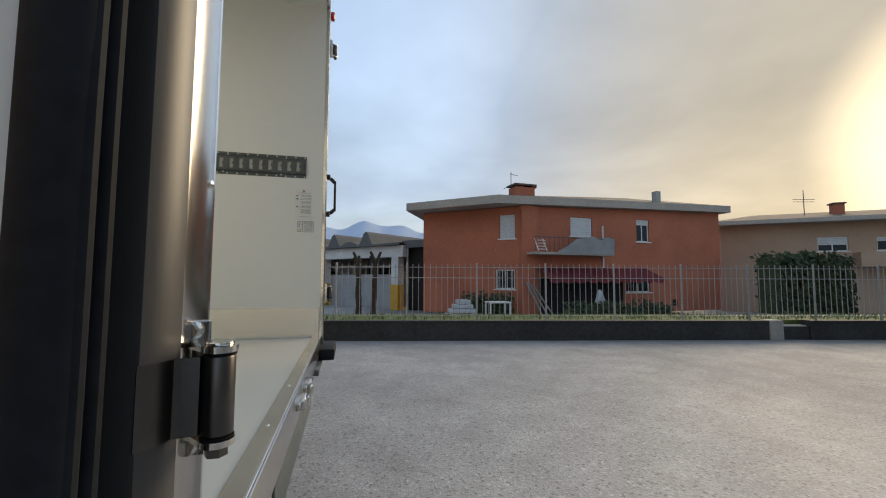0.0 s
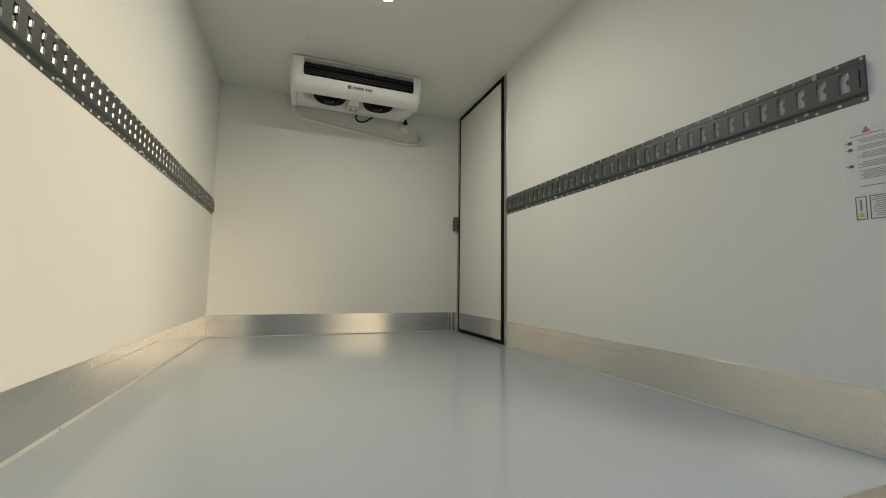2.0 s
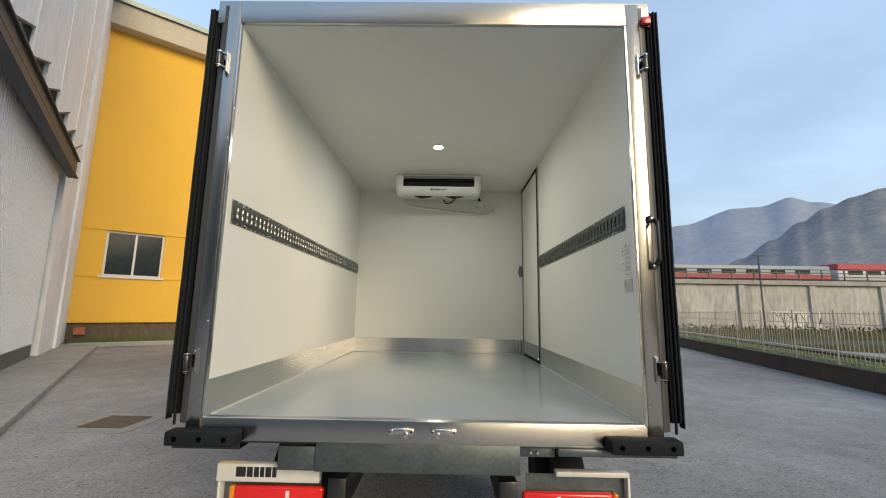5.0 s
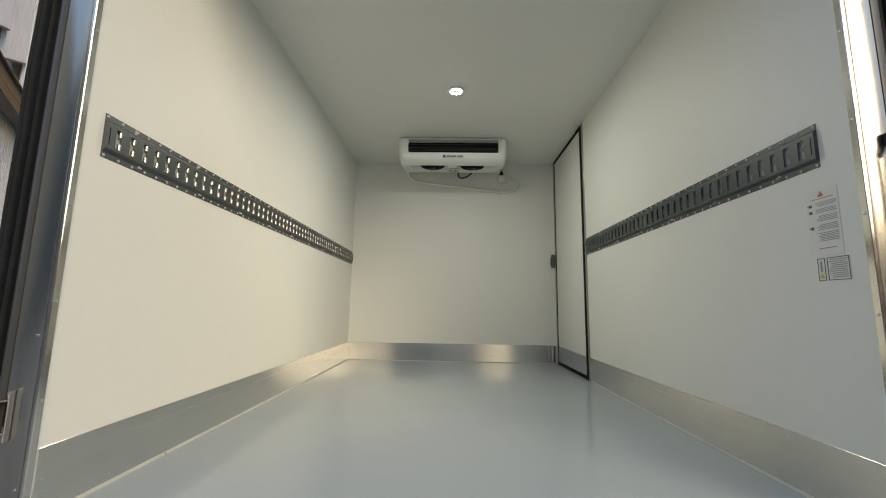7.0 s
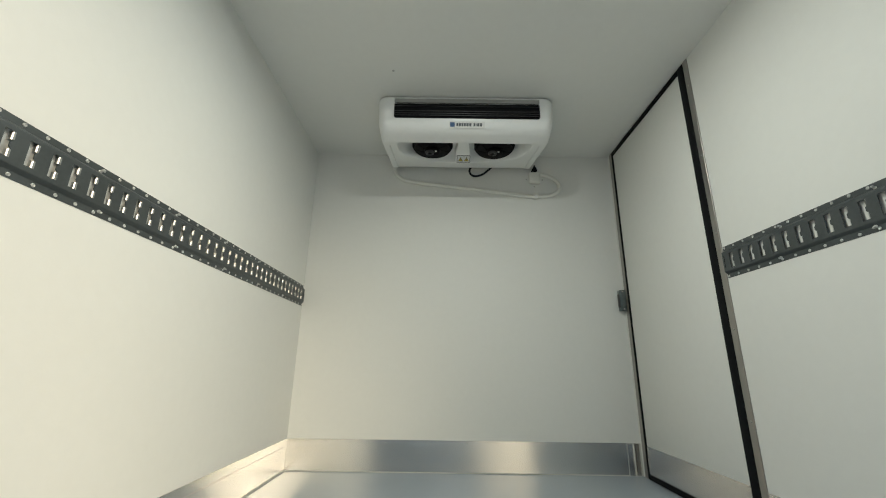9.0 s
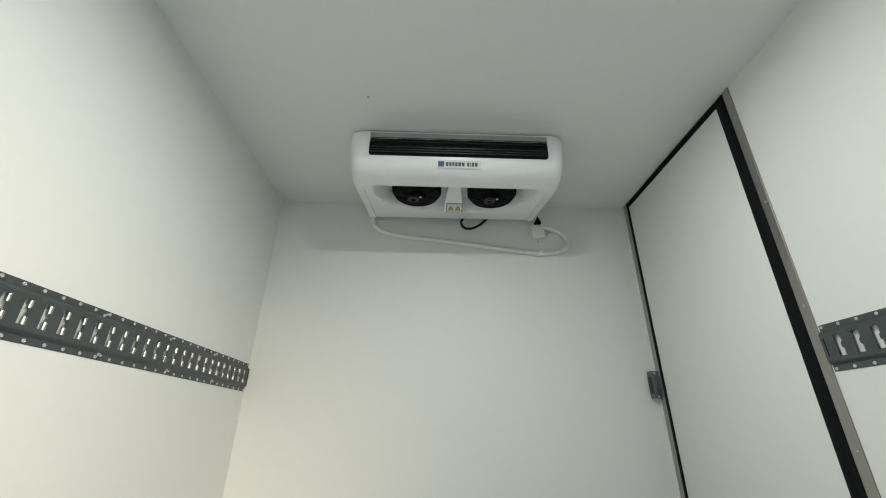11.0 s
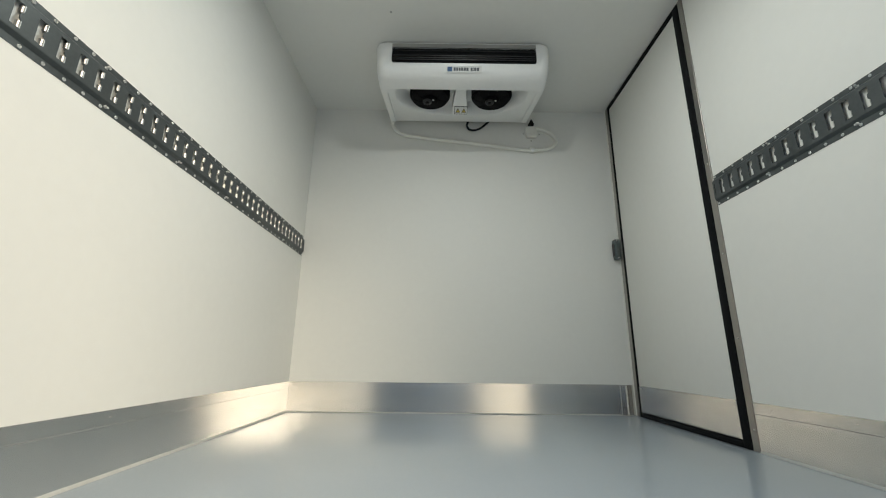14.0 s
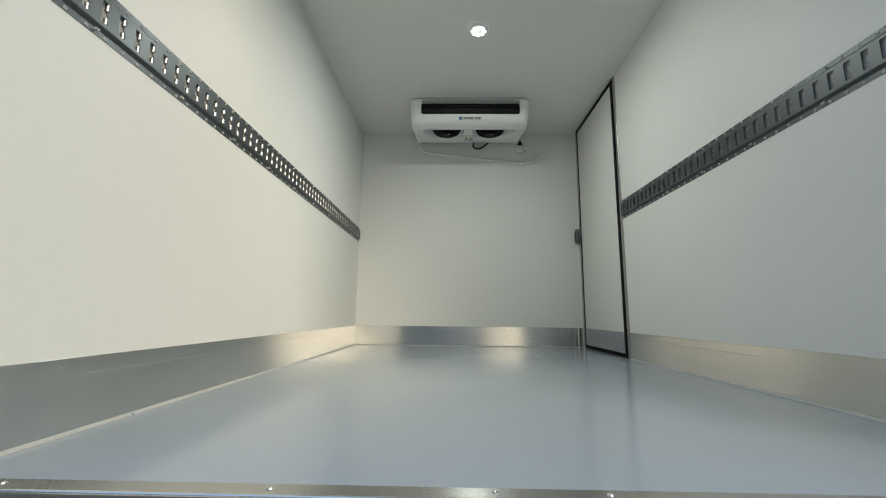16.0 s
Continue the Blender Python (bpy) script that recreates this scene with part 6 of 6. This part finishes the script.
part("gutter", slab(frY, -0.9, 22, -0.62, -0.501, 12.85, 13.06), ZINC, yb, smooth=False)
for h in yw:
    w = window(yb, frY, *h)
    for k in range(9):
        a = h[0] + 0.1 + (h[1] - h[0] - 0.2) * k / 9
        part("blind_slat", slab(frY, a, a + 0.10, 0.17, 0.18, h[2] + 0.08, h[3] - 0.08), DARK_BEAM, w, smooth=False)
part("tap_box", slab(frY, 0.1, 0.4, -0.08, 0.11, 0.35, 0.6), RED_RENDER, yb, "small red box", smooth=False)
solid("grass_strip", slab(frY, 0.1, 22, -1.3, 0.12, 0.0, 0.14), GRASS, "narrow strip of mossy grass along the yellow block", "grass")
solid("kerb", slab(frY, 0.1, 22, -1.5, -1.301, 0.0, 0.16, 0.02), CONCRETE, "low concrete kerb along the grass strip", "kerb")
rnd = random.Random(21)
bm = bmesh.new()
dvy, nvy, oy = frY
for k in range(2600):
    p = oy + dvy * rnd.uniform(0.1, 9) + nvy * rnd.uniform(-1.28, 0.1) + Vector((0, 0, 0.135))
    a, hgt = rnd.uniform(0, 6.28), rnd.uniform(0.03, 0.12)
    d = Vector((math.cos(a), math.sin(a), 0)) * 0.012
    bm.faces.new([bm.verts.new(q) for q in (p - d, p + d, p + Vector((rnd.uniform(-0.04, 0.04), rnd.uniform(-0.04, 0.04), hgt)))])
solid("strip_grass", bm, GRASS, "short mossy grass blades along the yellow block", "grass", "stuff", smooth=False)
# concrete block by the left door
drain = thing("drain_cover", "square rusty drain cover in a pale concrete surround", "drain cover", (-3.9, 3.2, 0))
part("surround", block(-4.35, -3.45, 2.8, 3.6, 0.0, 0.012, 0.004, 1), CONCRETE, drain)
part("lid", block(-4.12, -3.6, 2.95, 3.45, 0.012, 0.022, 0.004, 1), PLINTH, drain, "rusty lid")

# ---- railway viaduct, train and hills ----
via = thing("viaduct", "long stained concrete railway retaining wall with railings", "viaduct", (40, 42, 0))
part("wall_face", block(20, 130, 42, 43, -1.5, 4.6), CONCRETE_STAINED, via, smooth=False)
part("deck_edge", block(20, 130, 41.6, 52, 4.62, 5.1, 0.02, 1), CONCRETE, via, smooth=False)
me_pil = mesh_of("pilaster", block(-0.3, 0.3, -0.25, 0.0, -1.5, 4.6), CONCRETE_STAINED, smooth=False)
me_rp = mesh_of("railing_post", block(-0.05, 0.05, -0.05, 0.05, 5.1, 6.3), DARK_BEAM, smooth=False)
for k in range(14):
    piece("pilaster", me_pil, via, Matrix.Translation((24 + 7.5 * k, 42.0, 0)))
for k in range(44):
    piece("railing_post", me_rp, via, Matrix.Translation((21 + 2.4 * k, 41.8, 0)))
for z in (5.5, 5.9, 6.25):
    part("railing_bar", block(20, 130, 41.76, 41.84, z, z + 0.09), DARK_BEAM, via, smooth=False)
# painted patch with plain dark outlines
part("painted_patch", block(34.55, 39.7, 41.975, 41.995, 0.05, 1.85), PALE_CONCRETE, via, "pale painted patch", smooth=False)
for k, (ha, hb, wa) in enumerate(((1.75, 1.2, 0.55), (1.7, 0.9, 0.9), (1.55, 1.6, 0.35), (1.4, 0.5, 1.1))):
    x = 34.7 + 1.22 * k
    bm = bmesh.new()
    tube(bm, smooth_line([(x, 41.96, 0.15), (x + 0.05, 41.96, ha), (x + wa, 41.96, hb), (x + wa + 0.25, 41.96, ha - 0.15), (x + 1.1, 41.96, 0.3 + 0.2 * (k % 2))], 5), 0.03, 5)
    part("painted_stroke", bm, SHADE_PAINT_BLACK, via, "dark painted stroke")
train = thing("train", "red and white train passing on the viaduct", "train", (60, 46, 5.1))
for x0, x1, m1 in ((45.0, 66, TRAIN_RED), (67, 92, TRAIN_RED), (16.5, 44.2, TRAIN_TEAL)):
    c = part("carriage", block(x0, x1, 45, 47.8, 5.5, 6.72 if m1 is TRAIN_RED else 7.1, 0.15, 2), TRAIN_WHITE if m1 is TRAIN_RED else TRAIN_TEAL, train, "pale carriage")
    part("red_band", block(x0, x1, 44.96, 47.84, 6.73 if m1 is TRAIN_RED else 5.55, 7.45 if m1 is TRAIN_RED else 6.1, 0.05, 1), TRAIN_RED, c, "red band")
    for k in range(9):
        a = x0 + 1.2 + (x1 - x0 - 2.4) * k / 9
        part("window", block(a, a + 1.6, 44.94, 44.99, 6.15, 6.6), GLASS_DARK, c, smooth=False)
lamp_post = thing("street_lamp", "slim grey street lamp on the railway side", "street lamp", (38, 44, 5))
part("pole", rod((33.0, 41.0, 0), (33.0, 41.0, 7.6), 0.08, 8), DARK_BEAM, lamp_post)
part("head", block(32.6, 33.6, 40.9, 41.1, 7.6, 7.75, 0.03), DARK_BEAM, lamp_post)
solid("embankment", block(12, 120, 30, 41.9, -1.6, -0.75), SCRUB, "rough grassy strip below the railway wall", "grass")
shrub("bushes", "scrubby brown-green bushes along the railway wall", 20, 70, 37, 41.2, -0.8, 0.35, 4200, SCRUB, 9, 0.16)
redcar = thing("parked_car", "small red car parked below the railway wall", "car", (52, 33, 0.35))
part("body", block(48.2, 52.0, 32, 33.7, 0.55, 1.15, 0.15, 3), TRAIN_RED, redcar)
part("cabin", block(48.9, 51.2, 32.1, 33.6, 1.15, 1.75, 0.2, 3), GLASS_DARK, redcar)
for x in (49, 51.2):
    part("wheel", rod((x, 31.95, 0.68), (x, 32.25, 0.68), 0.32, 18, 0.02), RUBBER_DULL, redcar)


redcar.location.z -= 1.1


def hills(name, label, radius, bear0, bear1, ridge, mat, rough, seed, foot=-5):
    """A mountain range round the yard: ridge gives the height by bearing, as a share of the distance."""
    bm = bmesh.new()
    n, rows = 240, []
    for i in range(n + 1):
        b = bear0 + (bear1 - bear0) * i / n
        a = radians(b)
        h = ridge(b) * radius
        row = []
        for j in range(30):
            t = j / 29
            rr = radius * (0.62 + 0.38 * t)
            z = foot + (h - foot) * t ** 1.3
            q = Vector((math.sin(a) * rr, math.cos(a) * rr, 0))
            z += rough * radius * (noise.noise(q / 90 + Vector((seed, 0, 0))) + 0.6 * noise.noise(q / 34 + Vector((0, seed, 0)))) * (0.35 + 0.65 * t) * (1 if j else 0)
            row.append(bm.verts.new((math.sin(a) * rr, math.cos(a) * rr, z)))
        row.append(bm.verts.new((math.sin(a) * radius * 1.1, math.cos(a) * radius * 1.1, foot)))
        rows.append(row)
    for p, q in zip(rows, rows[1:]):
        for j in range(len(p) - 1):
            bm.faces.new((p[j], q[j], q[j + 1], p[j + 1]))
    return solid(name, bm, mat, label, "mountain", "structure")


# distance haze is mixed into these colours, paler and bluer further off
HILL_NEAR = material("wooded_hillside_haze_tint", (0.20, 0.215, 0.245), 1.0, vary=0.10, scale=0.016, fine=0.12, spec=0.0, tint=(0.31, 0.30, 0.30))
HILL_BACK = material("mountainside_haze_blue", (0.265, 0.305, 0.385), 1.0, vary=0.12, scale=0.006, fine=0.04, spec=0.0)
HILL_FAR = material("distant_ridge_haze_blue", (0.42, 0.49, 0.60), 1.0, vary=0.05, scale=0.002, fine=0.01, spec=0.0)


RIDGE_BACK = ((12, 0.15), (25, 0.17), (31, 0.192), (36, 0.216), (38.5, 0.214), (40.6, 0.224), (43, 0.207), (45, 0.198), (50, 0.16), (62, 0.12))
RIDGE_NEAR = ((26, 0.03), (32, 0.075), (36, 0.11), (39, 0.145), (41.5, 0.178), (43.5, 0.197), (45.5, 0.209), (47.6, 0.219), (52, 0.235), (62, 0.19))


def along(ridge, b):
    for (b0, h0), (b1, h1) in zip(ridge, ridge[1:]):
        if b <= b1:
            t = (b - b0) / (b1 - b0)
            return h0 + (h1 - h0) * t * t * (3 - 2 * t) 
    return ridge[-1][1]


def far_ridge(b):
    return 0.124 + 0.009 * math.sin(b * 0.42) + 0.005 * math.sin(b * 1.1 + 1) + 0.03 * max(0, (70 - b) / 30)


hills("hills_back", "wooded mountain beyond the railway, tinted blue for haze", 2200, 12, 62, lambda b: along(RIDGE_BACK, b), HILL_BACK, 0.0022, 3.0)
hills("hills_near", "brown-green wooded hillside beyond the railway, tinted for haze", 1300, 26, 62, lambda b: along(RIDGE_NEAR, b), HILL_NEAR, 0.004, 5.0)
hills("hills_far", "distant mountain ridge, tinted pale blue for haze", 3000, 48, 112, far_ridge, HILL_FAR, 0.002, 9.0)

# plain unseen walls, added to block sky light and darken reflections from behind
solid("side_light_block_wall", block(-8.1, -7.8, -14.9, -1.5, 0, 7.0), CONCRETE, "plain grey unseen wall added to block light beside the yard", "wall")
solid("rear_light_block_wall", block(-34, 1.65, -15.5, -15, 0, 10.5), CONCRETE, "plain grey unseen wall added to block light behind the yard", "wall")
